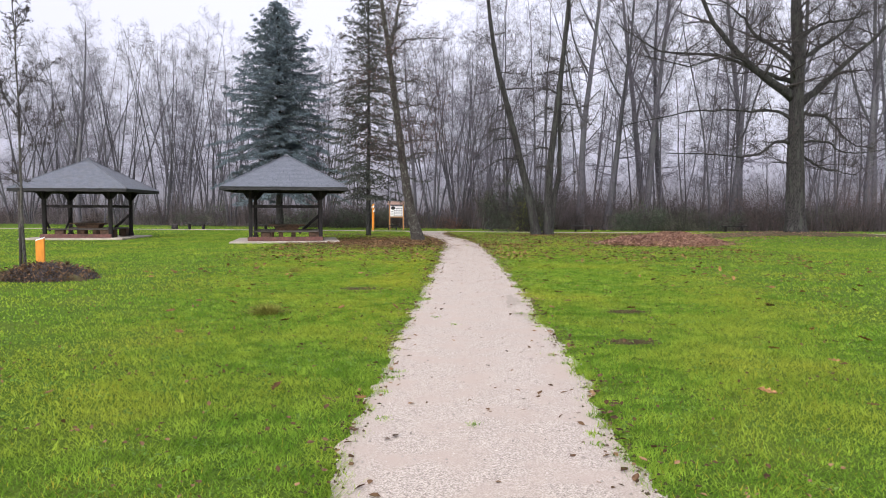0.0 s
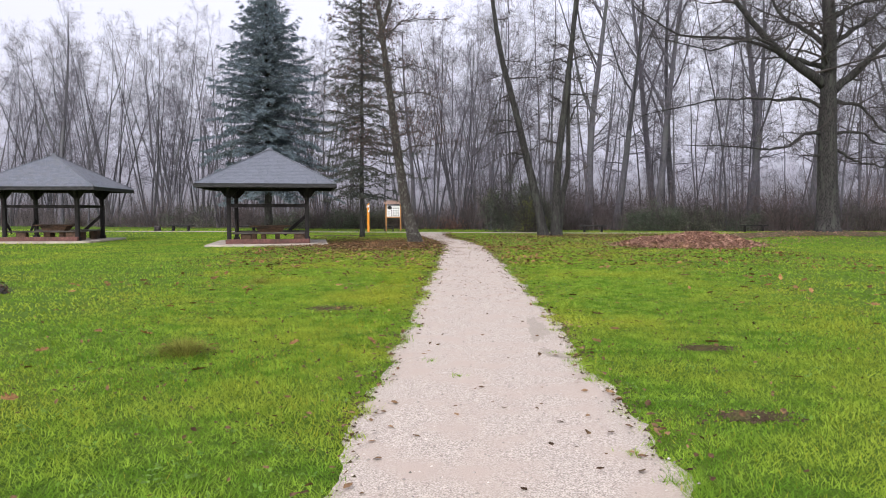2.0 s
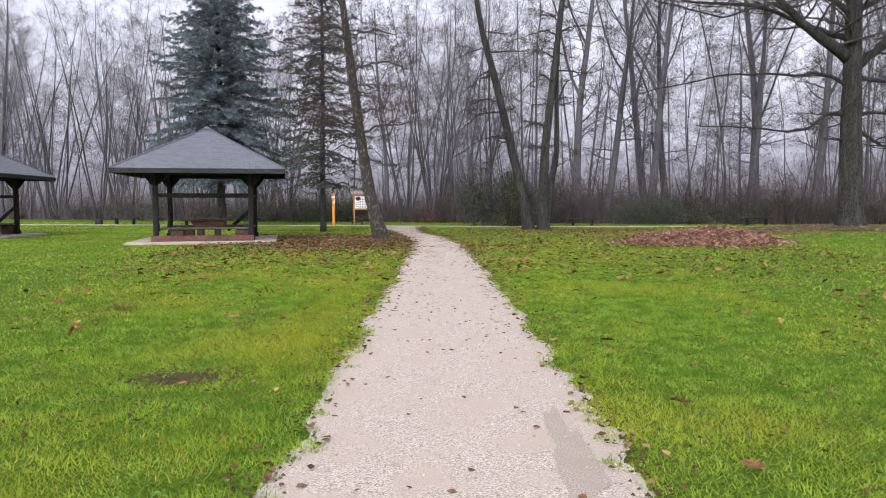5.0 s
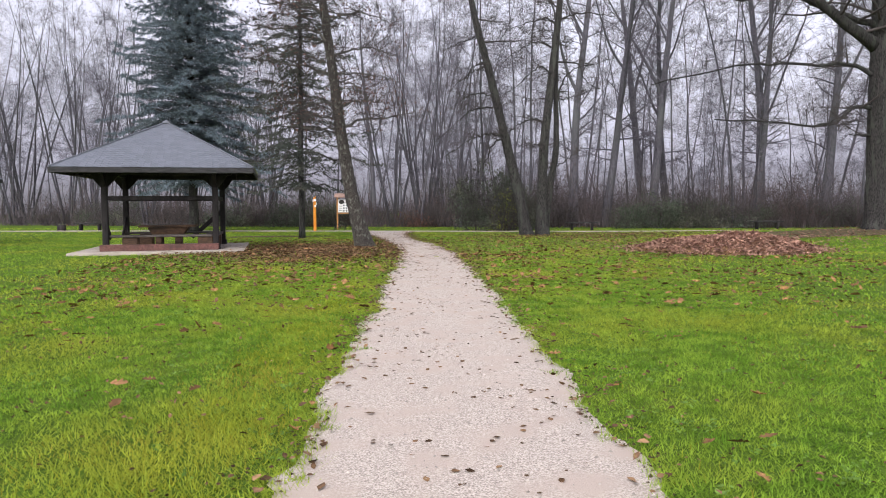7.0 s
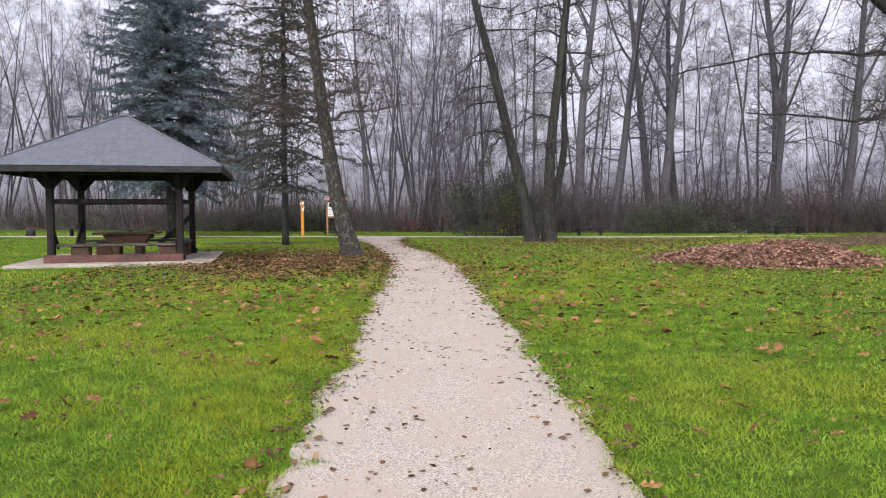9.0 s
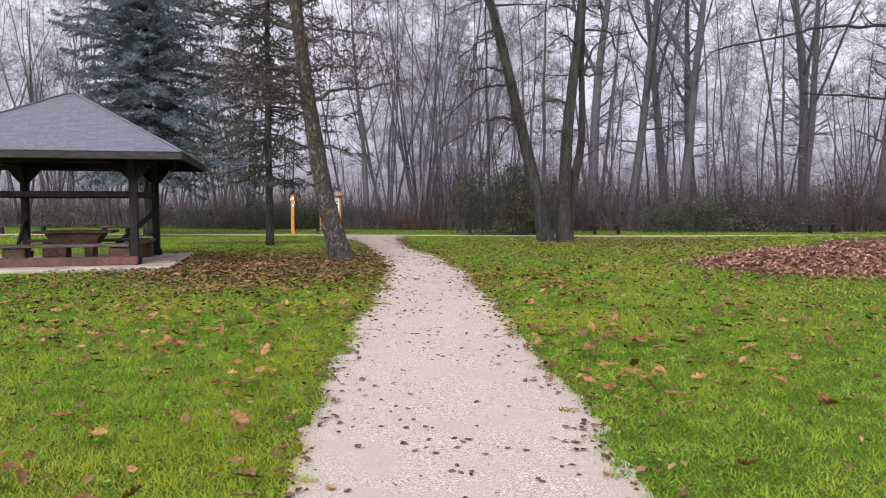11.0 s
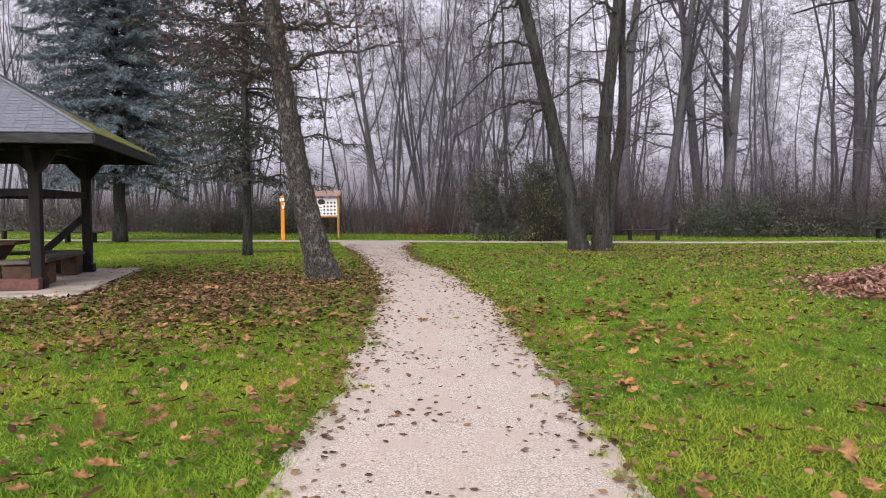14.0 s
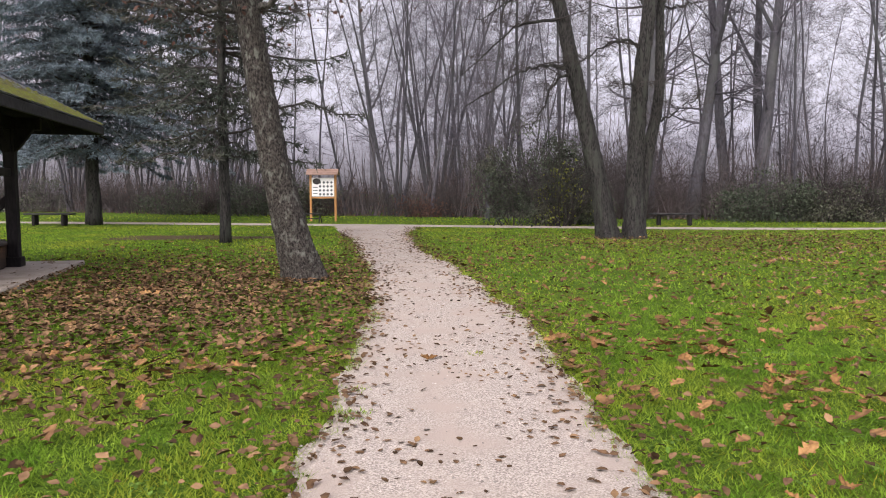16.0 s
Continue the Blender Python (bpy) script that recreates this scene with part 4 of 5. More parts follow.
# ---- conifers ----
def conifer(name, x, y, tall, reach, low, whorls, per, mat, label, seed, droop, trunk_r, thin=1.0, rep=22):
    r = random.Random(seed)
    g = np.random.default_rng(seed)
    t = thing(name, x, y, 0, 0, label, "tree")
    s, c, rad = stem(r, [(0, 0, -0.05), (0.02, 0, tall * 0.5), (0, 0, tall)], trunk_r, 0.03, n=20, sides=10, flare=0.12)
    part("trunk", s, M_BARKDARK, t)
    b = Shape()
    cen, ax, lens = [], [], []
    for k in range(whorls):
        f = k / (whorls - 1)
        z = low + (tall - 0.3 - low) * f ** 0.95
        ln = reach * (1 - f) ** 0.62 * (1 if f > 0.06 else 0.8) + 0.18
        for j in range(per):
            if r.random() > 0.93 * thin + 0.05:
                continue
            w = 6.283 * (j + r.random() * 0.8) / per + k * 1.1
            l2 = ln * (0.95 + 0.14 * math.sin(k * 2.4)) * r.uniform(0.6, 1.2)
            d0 = Vector((math.cos(w), math.sin(w), 0))
            pts = []
            for i in range(6):
                u = i / 5
                sag = (0.10 + 0.25 * f) * u - droop * u * u * (1 - 0.7 * f) + 0.14 * u ** 4
                pts.append(Vector((0, 0, z + r.uniform(-0.22, 0.22))) + d0 * l2 * u + Vector((0, 0, sag * l2)))
            b.tube(pts, [0.03 * (1 - 0.8 * i / 5) * (0.5 + l2 / reach) for i in range(6)], 3)
            side = Vector((-d0.y, d0.x, 0))
            steps = max(4, int(l2 * 6.5 * thin))
            for i in range(steps):
                u = 0.08 + 0.92 * (i + r.random()) / steps
                m = min(int(u * 5), 4)
                p = pts[m].lerp(pts[m + 1], u * 5 - m)
                for sg in (-1, 1):
                    tl = (0.22 + 0.5 * min(l2, 2.5) * 0.42 * (1.1 - u)) * r.uniform(0.6, 1.2)
                    q = (side * sg * 0.85 + d0 * 0.6 + Vector((0, 0, r.uniform(-0.45, 0.05)))).normalized()
                    cen.append(tuple(p))
                    ax.append(tuple(q))
                    lens.append(tl)
    tagged(part("branchwork", b, M_TWIGNEAR, t), kind="stuff")
    cen, ax, lens = np.array(cen), np.array(ax), np.array(lens)
    cen, ax, lens = np.repeat(cen, rep, 0), np.repeat(ax, rep, 0), np.repeat(lens, rep)
    n = len(cen)
    u = g.uniform(0, 1, n)[:, None]
    base = cen + ax * lens[:, None] * u
    base[:, 2] -= 0.10 * (lens * u[:, 0]) ** 1.0
    d = ax * 0.55 + g.normal(0, 0.55, (n, 3)) + np.array([0, 0, 0.05])
    d /= np.linalg.norm(d, axis=1, keepdims=True)
    o = np.cross(d, g.normal(0, 1, (n, 3)))
    o /= np.linalg.norm(o, axis=1, keepdims=True)
    ln = g.uniform(0.09, 0.21, n)[:, None]
    wd = g.uniform(0.012, 0.024, n)[:, None]
    v = np.stack([base - o * wd, base + o * wd, base + d * ln], 1)
    tagged(part("needles", soup("needles", v, None, mat), None, t), kind="stuff")
    return t


conifer("blue_spruce", -11.85, 52.3, 16.4, 5.1, 2.9, 35, 9, M_NEEDLE, "tall blue-grey spruce with drooping mist-paled branches", 4, 0.5, 0.28)
conifer("dark_conifer", -4.45, 43.2, 15.5, 2.9, 2.4, 36, 7, M_NEEDLE2, "slender dark conifer with sparse drooping branches", 9, 0.42, 0.14, 0.72, 13)


# ---- the wood ----
def wood_edge(x):
    return np.clip(59.2 - 0.32 * x, 52.6, 76)


MAST = [(), (6, 0.17, 0.03, 9, 0.42, 50), (3, 0.22, 0.03, 8, 0.62, 48)]
POLE = [(), (5, 0.17, 0.03, 7, 0.5, 50), (2, 0.24, 0.03, 8, 0.8, 50)]


def wander(r, start, way, length, n, sway, pull):
    """Points of a stem that sways as it rises."""
    p, d, pts = Vector(start), Vector(way).normalized(), []
    for i in range(n + 1):
        pts.append(p.copy())
        d = (d + Vector((r.gauss(0, sway), r.gauss(0, sway), pull))).normalized()
        p = p + d * length / n
    return pts


def dressed(crown, r, pts, radii, n, low, length, spec, tips):
    """Side branches along a stem, longest in the middle of the crown."""
    m = len(pts) - 1
    for j in range(n):
        f = low + (1 - low) * (j + r.random()) / n
        i = min(int(f * m), m - 1)
        w = r.uniform(0, 6.283)
        g = (f - low) / (1 - low)
        grow(crown, r, pts[i].lerp(pts[i + 1], f * m - i), Vector((math.cos(w), math.sin(w), r.uniform(-0.05, 0.75) + 0.5 * g)), length * (0.55 + 1.1 * g - 1.25 * g * g) * r.uniform(0.6, 1.25), max(0.012, radii[i] * 0.3), 1, spec, tips)


kinds = []
# masts: 0 upright, 1 and 2 leaning; poles: 3 to 7; fans of several stems: 8 to 10
for k in range(11):
    r = random.Random(100 + k)
    trunk, crown, tips = Shape(), Shape(), []
    if k < 3:
        tall = (23, 22, 24)[k]
        pts = wander(r, (0, 0, -0.1), ((0.0, 0.12, 0.085)[k], 0.02, 1), tall, 14, 0.025, 0.006)
        radii = [0.3 * (1 + 0.4 * math.exp(-i * 1.4)) * (1 - 0.85 * i / 14) for i in range(15)]
        trunk.tube(pts, radii, 10)
        dressed(crown, r, pts, radii, 30, 0.2, 4.6, MAST, tips)
        for j in range(4):
            i = 5 + 2 * j
            w = r.uniform(0, 6.283)
            q = wander(r, pts[i], (math.cos(w) * 0.6, math.sin(w) * 0.6, 1), tall - pts[i].z - r.uniform(1, 3), 8, 0.07, 0.02)
            rr = [radii[i] * 0.5 * (1 - 0.85 * u / 8) for u in range(9)]
            trunk.tube(q, rr, 6)
            dressed(crown, r, q, rr, 12, 0.2, 2.8, MAST, tips)
    elif k < 8:
        tall = r.uniform(15, 21)
        pts = wander(r, (0, 0, -0.1), (r.uniform(-0.05, 0.05), r.uniform(-0.05, 0.05), 1), tall, 14, 0.045, 0.02)
        r0 = r.uniform(0.055, 0.10)
        radii = [r0 * (1 + 0.4 * math.exp(-i * 1.4)) * (1 - 0.9 * i / 14) for i in range(15)]
        trunk.tube(pts, radii, 7)
        dressed(crown, r, pts, radii, 44, 0.14, 3.2, POLE, tips)
    else:
        for j in range(5):
            w = 6.283 * (j + r.random() * 0.6) / 5
            q = wander(r, (0.25 * math.cos(w), 0.25 * math.sin(w), -0.1), (0.2 * math.cos(w), 0.2 * math.sin(w), 1), r.uniform(15, 20), 12, 0.035, 0.01)
            rr = [r.uniform(0.07, 0.11) * (1 - 0.9 * u / 12) for u in range(13)]
            trunk.tube(q, rr, 7)
            dressed(crown, r, q, rr, 15, 0.22, 3.6, POLE, tips)
    kinds.append((trunk.mesh("trunk", M_MISTBARK), crown.mesh("crown", M_MISTTWIG)))
KIND_LABEL = ["tall bare woodland tree with ascending limbs"] * 3 + ["slender bare woodland tree with fine grey twigs"] * 5 + ["bare woodland tree of several spreading stems"] * 3


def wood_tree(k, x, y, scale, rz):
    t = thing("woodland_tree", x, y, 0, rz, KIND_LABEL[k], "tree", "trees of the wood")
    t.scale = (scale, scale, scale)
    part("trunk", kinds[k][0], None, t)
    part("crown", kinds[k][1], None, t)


r = random.Random(5)
# large trees that stand out at the wood's edge
edge_trees = ((0, 10.9, 57.5, 1.05, 0), (1, 13.0, 57.5, 0.95, 0), (2, 16.0, 57.5, 1.0, 0), (0, 24.6, 60, 1.1, 140), (1, 22.6, 57, 0.9, 10), (2, 27.8, 58, 1.0, 250), (0, 33.5, 57, 1.0, 60),
              (1, 19.5, 64, 1.0, 200), (3, 3.6, 57.5, 1.05, 30), (6, 1.0, 59.5, 1.05, 60), (8, -0.8, 62, 0.95, 0), (9, -33.2, 76, 1.12, 40), (8, -37.6, 77, 1.1, 0), (10, -27.0, 76, 1.1, 20), (9, -24.6, 78, 1.1, 100),
              (10, -43.0, 75, 0.95, 200), (8, -29.3, 79, 1.1, 70), (10, -17, 78, 1.1, 300), (8, -47, 79, 1.0, 10))
for row in edge_trees:
    wood_tree(*row)
placed = [(row[1], row[2]) for row in edge_trees]
tries = 0
while len(placed) < 150 and tries < 9000:
    tries += 1
    x = r.triangular(-72, 66, 14)
    y = float(wood_edge(x)) + 1.0 + 44 * r.random() ** 1.6
    if any((x - a) ** 2 + (y - b) ** 2 < 3.0 for a, b in placed):
        continue
    placed.append((x, y))
    q = r.random()
    k = r.randrange(0, 3) if q < 0.07 else r.randrange(8, 11) if q < (0.45 if x < -8 else 0.14) else r.randrange(3, 8)
    wood_tree(k, x, y, r.uniform(0.8, 1.12), r.uniform(0, 360))
for j in range(12):
    x = r.uniform(18, 50)
    wood_tree(r.choice((0, 2, 4, 6)), x, float(wood_edge(x)) + 5 + 22 * r.random(), r.uniform(0.9, 1.15), r.uniform(0, 360))
# trees that close the park beside and behind the walk
for k in range(28):
    w = radians(150 + 240 * k / 27)
    wood_tree(r.randrange(11), 62 * math.cos(w) + r.uniform(-5, 5), 12 + 58 * math.sin(w) * 0.9 + r.uniform(-5, 5), r.uniform(0.85, 1.1), r.uniform(0, 360))

# brushwood: thin upright stems filling the wood's foot
g = np.random.default_rng(77)
n = 34000
x = g.uniform(-80, 72, n)
y = wood_edge(x) + 0.3 + 30 * g.uniform(0, 1, n) ** 1.6
h = g.gamma(3.2, 0.75, n) * (0.75 + 0.5 * np.sin(x * 0.7) * np.sin(x * 0.23 + 1))
h = np.clip(h * 0.62, 0.4, 4.5) * np.where((x < -8) & (g.uniform(0, 1, n) < 0.6), 0.4, 1.0)
h = np.where(g.uniform(0, 1, n) < 0.03, h + g.uniform(1, 5, n), h)
base = np.stack([x, y, np.full(n, -0.05)], 1)
lean = g.normal(0, 0.2, (n, 2))
tipv = base + np.stack([lean[:, 0] * h, lean[:, 1] * h, h], 1)
midv = base * 0.45 + tipv * 0.55 + g.normal(0, 0.14, (n, 3)) * h[:, None] * 0.5
wv = (g.uniform(0.005, 0.012, n) + 0.003 * h)[:, None]
side = np.stack([np.ones(n), g.normal(0, 0.4, n), np.zeros(n)], 1)
v = np.stack([base - side * wv, base + side * wv, midv + side * wv * 0.8, tipv, midv - side * wv * 0.8], 1)
tagged(part("brushwood", soup("brushwood", v, [(0, 1, 2, 4), (4, 2, 3)], M_BRUSH), None), "dense bare grey-brown brushwood at the edge of the wood", "undergrowth", kind="stuff")
# side twigs of the brushwood
pick = g.integers(0, n, 70000)
f = g.uniform(0.3, 1, len(pick))[:, None]
a = base[pick] * (1 - f) + tipv[pick] * f
d = g.normal(0, 1, (len(pick), 3))
d[:, 2] = np.abs(d[:, 2]) * 0.8
d *= g.uniform(0.15, 0.5, len(pick))[:, None]
wv = g.uniform(0.003, 0.007, len(pick))[:, None]
o = np.stack([np.ones(len(pick)), np.zeros(len(pick)), g.normal(0, 0.5, len(pick))], 1)
v = np.stack([a - o * wv, a + o * wv, a + d], 1)
tagged(part("brush_twigs", soup("brush_twigs", v, None, M_BRUSH), None), "tangle of thin bare twigs in the brushwood", "undergrowth", kind="stuff")


# rounded thickets of thin arching shoots along the wood's edge
m = 300
cx = np.where(g.uniform(0, 1, m) < 0.5, g.uniform(-62, 56, m), g.uniform(1, 46, m))
cy = wood_edge(cx) + 0.6 + 9 * g.uniform(0, 1, m) ** 1.4
cr, ch = g.uniform(0.9, 2.2, m), g.uniform(1.3, 3.6, m) * np.where(cx > 2, 1.45, 0.9)
per = 600
w, q, u = g.uniform(0, 6.283, (m, per)), np.sqrt(g.uniform(0, 1, (m, per))), g.uniform(0.0, 1, (m, per))
top = ch[:, None] * (1 - 0.55 * q ** 2)
a = np.stack([cx[:, None] + cr[:, None] * q * u * np.cos(w), cy[:, None] + cr[:, None] * q * u * np.sin(w) * 0.7, top * u * u], 2).reshape(-1, 3)
d = np.stack([np.cos(w) * q, np.sin(w) * q, 0.9 - 0.7 * q * u], 2).reshape(-1, 3) + g.normal(0, 0.3, (m * per, 3))
d *= g.uniform(0.3, 0.9, m * per)[:, None]
o = np.cross(d, g.normal(0, 1, d.shape))
o /= np.linalg.norm(o, axis=1, keepdims=True)
o *= g.uniform(0.005, 0.014, m * per)[:, None]
v = np.stack([a - o, a + o, a + d], 1)
tagged(part("thickets", soup("thickets", v, None, M_THICKET), None), "rounded bare reddish grey thickets at the edge of the wood", "undergrowth", kind="stuff")


def bush(x, y, rx, ry, h, n, mat, label, seed, leaf=0.09):
    g = np.random.default_rng(seed)
    t = thing("bush", x, y, 0, 0, label, "bush")
    r = random.Random(seed)
    s, tips = Shape(), []
    for k in range(22):
        w = r.uniform(0, 6.283)
        q = math.sqrt(r.random())
        grow(s, r, Vector((rx * 0.7 * q * math.cos(w), ry * 0.7 * q * math.sin(w), -0.05)), Vector((math.cos(w) * 0.45, math.sin(w) * 0.45, 1)), h * r.uniform(0.6, 1.05), 0.025, 1, LIMB, tips)
    part("stem_tangle", s, M_TWIGNEAR, t)
    m = max(14, n // 130)
    w, q = g.uniform(0, 6.283, m), np.sqrt(g.uniform(0, 1, m))
    zz = h * g.uniform(0.03, 1, m) * (1 - 0.55 * q ** 2)
    cl = np.stack([rx * q * np.cos(w), ry * q * np.sin(w), zz], 1)
    c = cl[g.integers(0, m, n)] + g.normal(0, 1, (n, 3)) * np.array([0.3, 0.3, 0.22])
    c[:, 2] = np.abs(c[:, 2])
    tagged(part("leaves", leaf_soup("leaves", c, leaf, mat, g), None, t), kind="stuff")


bush(4.7, 51.6, 2.4, 1.1, 4.0, 9000, M_IVY, "large dark evergreen bush hung with ivy", 41)
bush(6.6, 52.6, 1.4, 1.0, 2.9, 3600, M_IVY, "dark evergreen bush behind the three-stemmed tree", 42)
bush(5.6, 50.6, 0.7, 0.5, 4.5, 420, M_YELLOWLEAF, "thin shrub with a few yellow-green leaves", 43)
bush(-6.8, 61.0, 3.2, 1.2, 2.2, 6500, M_IVY, "low sprawling dark bramble at the edge of the wood", 44)
bush(-11.5, 62.6, 2.4, 1.2, 1.6, 2200, M_IVY, "low sprawling dark bramble at the edge of the wood", 45)
bush(16.2, 53.9, 3.4, 1.2, 2.2, 8000, M_IVY, "dark leafy bramble thicket beside a bench", 46)
bush(21.5, 54.0, 2.4, 1.0, 1.2, 3000, M_IVY, "dark leafy bramble thicket at the edge of the wood", 48)
bush(28.5, 54.5, 3.4, 1.0, 1.8, 5600, M_IVY, "dark leafy bramble thicket at the edge of the wood", 49)
bush(-22, 67, 2.6, 1.2, 2.2, 2000, M_IVY, "low dark bramble at the edge of the wood", 50)
bush(0.6, 59.6, 2.2, 0.7, 0.9, 1500, M_HANGLEAF, "low brown bramble with withered leaves", 51)

# bare twiggy shrubs in front of the brushwood
for j, (x, dy, w, hh) in enumerate(((24, 0.6, 1.6, 2.4), (19.0, 1.4, 1.8, 2.8), (17, 2.4, 1.4, 2.2), (9.2, 1.6, 1.5, 2.6), (2.6, 0.4, 1.4, 1.8), (-2.5, 1.0, 1.5, 2.0), (-15, 1.0, 2.0, 2.4), (-18.5, 1.6, 1.8, 2.0), (30, 0.8, 2.0, 2.4), (-27, 1.2, 2.2, 2.6))):
    bush(x, float(wood_edge(x)) + dy, w, 0.9, hh, 420, M_HANGLEAF, "bare reddish brown shrub at the edge of the wood", 140 + j, 0.06)

# distance: glowing shell for far woods, mist painted in as paler with height
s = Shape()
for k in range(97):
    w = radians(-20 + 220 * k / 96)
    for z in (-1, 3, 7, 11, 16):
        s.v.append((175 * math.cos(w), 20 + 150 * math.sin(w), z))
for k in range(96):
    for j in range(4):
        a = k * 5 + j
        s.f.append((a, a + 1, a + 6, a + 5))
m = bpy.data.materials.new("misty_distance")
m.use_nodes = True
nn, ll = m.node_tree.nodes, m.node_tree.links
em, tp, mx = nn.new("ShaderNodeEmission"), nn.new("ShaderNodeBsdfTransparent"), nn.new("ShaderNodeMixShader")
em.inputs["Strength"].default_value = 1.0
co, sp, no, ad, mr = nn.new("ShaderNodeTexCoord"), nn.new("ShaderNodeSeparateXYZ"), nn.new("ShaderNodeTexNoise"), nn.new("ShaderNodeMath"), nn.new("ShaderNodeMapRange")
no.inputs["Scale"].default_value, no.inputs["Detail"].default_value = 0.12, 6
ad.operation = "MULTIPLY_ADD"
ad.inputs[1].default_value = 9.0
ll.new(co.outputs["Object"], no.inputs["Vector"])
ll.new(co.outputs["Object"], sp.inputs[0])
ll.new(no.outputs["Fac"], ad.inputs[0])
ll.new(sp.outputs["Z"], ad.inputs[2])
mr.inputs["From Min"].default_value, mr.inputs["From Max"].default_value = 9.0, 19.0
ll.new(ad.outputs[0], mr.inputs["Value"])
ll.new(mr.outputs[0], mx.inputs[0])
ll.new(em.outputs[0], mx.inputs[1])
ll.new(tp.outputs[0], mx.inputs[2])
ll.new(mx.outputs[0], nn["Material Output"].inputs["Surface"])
# mist ramp of the glow, dim at the foot and paler upward
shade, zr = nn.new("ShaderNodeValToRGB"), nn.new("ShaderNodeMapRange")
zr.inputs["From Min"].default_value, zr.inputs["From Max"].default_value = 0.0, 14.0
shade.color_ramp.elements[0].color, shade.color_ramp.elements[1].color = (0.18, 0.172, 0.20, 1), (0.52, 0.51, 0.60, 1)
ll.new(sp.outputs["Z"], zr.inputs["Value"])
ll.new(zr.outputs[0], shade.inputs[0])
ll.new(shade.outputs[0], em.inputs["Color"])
tagged(part("backdrop", s, m), "glowing backdrop of pale misty far woods", "distance", kind="structure")


# ---- fallen leaves ----
pile_c, pile_rx, pile_ry, pile_h = (10.0, 32.8), 2.7, 2.5, 0.44


def pile_z(x, y):
    u, v = (x - pile_c[0]) / pile_rx, (y - pile_c[1]) / pile_ry
    d = u * u + v * v
    return np.clip(1 - d, 0, 1) ** 1.15 * pile_h * (0.62 + 0.6 * patchy(x, y, 1.2, 1.1)) + 0.09 * patchy(x, y, 0.3, 2.9) * (d < 1)


# core of the heap, in dark leaf colour to paint shade between loose leaves
s = Shape()
for j in range(33):
    for i in range(41):
        x, y = pile_c[0] + (i / 20 - 1) * pile_rx, pile_c[1] + (j / 16 - 1) * pile_ry
        s.v.append((x, y, float(height(x, y)) + float(pile_z(x, y)) - 0.02))
for j in range(32):
    for i in range(40):
        k = j * 41 + i
        s.f.append((k, k + 1, k + 42, k + 41))
pile = tagged(part("leaf_pile", s, M_LEAFDARK), "broad heap of raked reddish brown leaves on the lawn", "leaf pile", kind="stuff")
g = np.random.default_rng(12)
n = 14000
w, q = g.uniform(0, 6.283, n), np.sqrt(g.uniform(0, 1.0, n)) * (1 + 0.16 * g.normal(0, 1, n))
x, y = pile_c[0] + pile_rx * q * np.cos(w), pile_c[1] + pile_ry * q * np.sin(w)
c = np.stack([x, y, height(x, y) + pile_z(x, y) + 0.025], 1)
tagged(part("loose_leaves", leaf_soup("loose_leaves", c, 0.095, M_PILE, g, flat=0.45, lobed=True), None, pile), kind="stuff")


def scatter(name, n, xs, ys, size, mat, label, seed, keep, lift=0.02, lobed=False, fold=1.0):
    g = np.random.default_rng(seed)
    x, y = g.uniform(*xs, n), g.uniform(*ys, n)
    k = keep(x, y, g)
    x, y = x[k], y[k]
    c = np.stack([x, y, height(x, y) + lift + np.where(on_path(x, y), 0.004, 0.025)], 1)
    return tagged(part(name, leaf_soup(name, c, size, mat, g, flat=1.0 if lobed else 0.8, lobed=lobed, fold=fold), None), label, "fallen leaves", kind="stuff")


def under_tree(x, y, g):
    d = ((x + 2.6) / 2.6) ** 2 + ((y - 33.4) / 4.0) ** 2
    return (g.uniform(0, 1, len(x)) < np.exp(-d * 1.1)) & ~on_path(x, y, -0.1)


def along_edges(x, y, g):
    d = np.minimum(np.abs(x - edge_left(y)), np.abs(x - edge_right(y)))
    p = np.exp(-(d / np.interp(y, [20, 30], [0.15, 0.24])) ** 1.2) * np.interp(y, [0, 14, 22, 30, 40, 50], [0.22, 0.25, 0.4, 0.8, 1.0, 0.5])
    return g.uniform(0, 1, len(x)) < p


def on_gravel(x, y, g):
    return on_path(x, y, -0.05) & (g.uniform(0, 1, len(x)) < np.interp(y, [0, 12, 20, 28, 38, 50], [0.10, 0.14, 0.4, 0.8, 1, 0.5]) * np.clip(patchy(x, y, 0.45, 9.1) * 2.6 - 0.75, 0.05, 1))


scatter("leaf_litter", 42000, (-7, 0.5), (26, 41), 0.07, M_LEAFDARK, "dark brown leaf litter under the leaning tree", 61, under_tree)
scatter("edge_leaves", 60000, (-2, 3), (1, 50), 0.055, M_LEAFDARK, "brown leaves gathered along the path edges", 62, along_edges, 0.02, False, 0.7)
scatter("path_leaves", 15000, (-2, 2), (1, 49), 0.045, M_LEAFDARK, "small dark leaves lying on the gravel path", 63, on_gravel, 0.015, False, 0.4)
scatter("lawn_leaves", 13000, (-7, 11), (1, 44), 0.12, M_LEAFORANGE, "orange brown oak leaves on the grass", 64,
        lambda x, y, g: (g.uniform(0, 1, len(x)) < np.interp(y, [0, 12, 20, 24, 32, 40], [0.04, 0.08, 0.35, 1, 1, 0.35]) * np.clip(patchy(x, y, 1.3, 1.7) * 2.4 - 0.7, 0.06, 1)) & ~on_path(x, y), 0.03, True)
scatter("grass_litter", 21000, (-7, 12), (20, 46), 0.06, M_LEAFDARK, "small dark leaves caught in the grass", 65,
        lambda x, y, g: (g.uniform(0, 1, len(x)) < np.interp(y, [20, 30, 38, 42], [0.2, 0.8, 0.8, 0.12])) & ~on_path(x, y), 0.03)
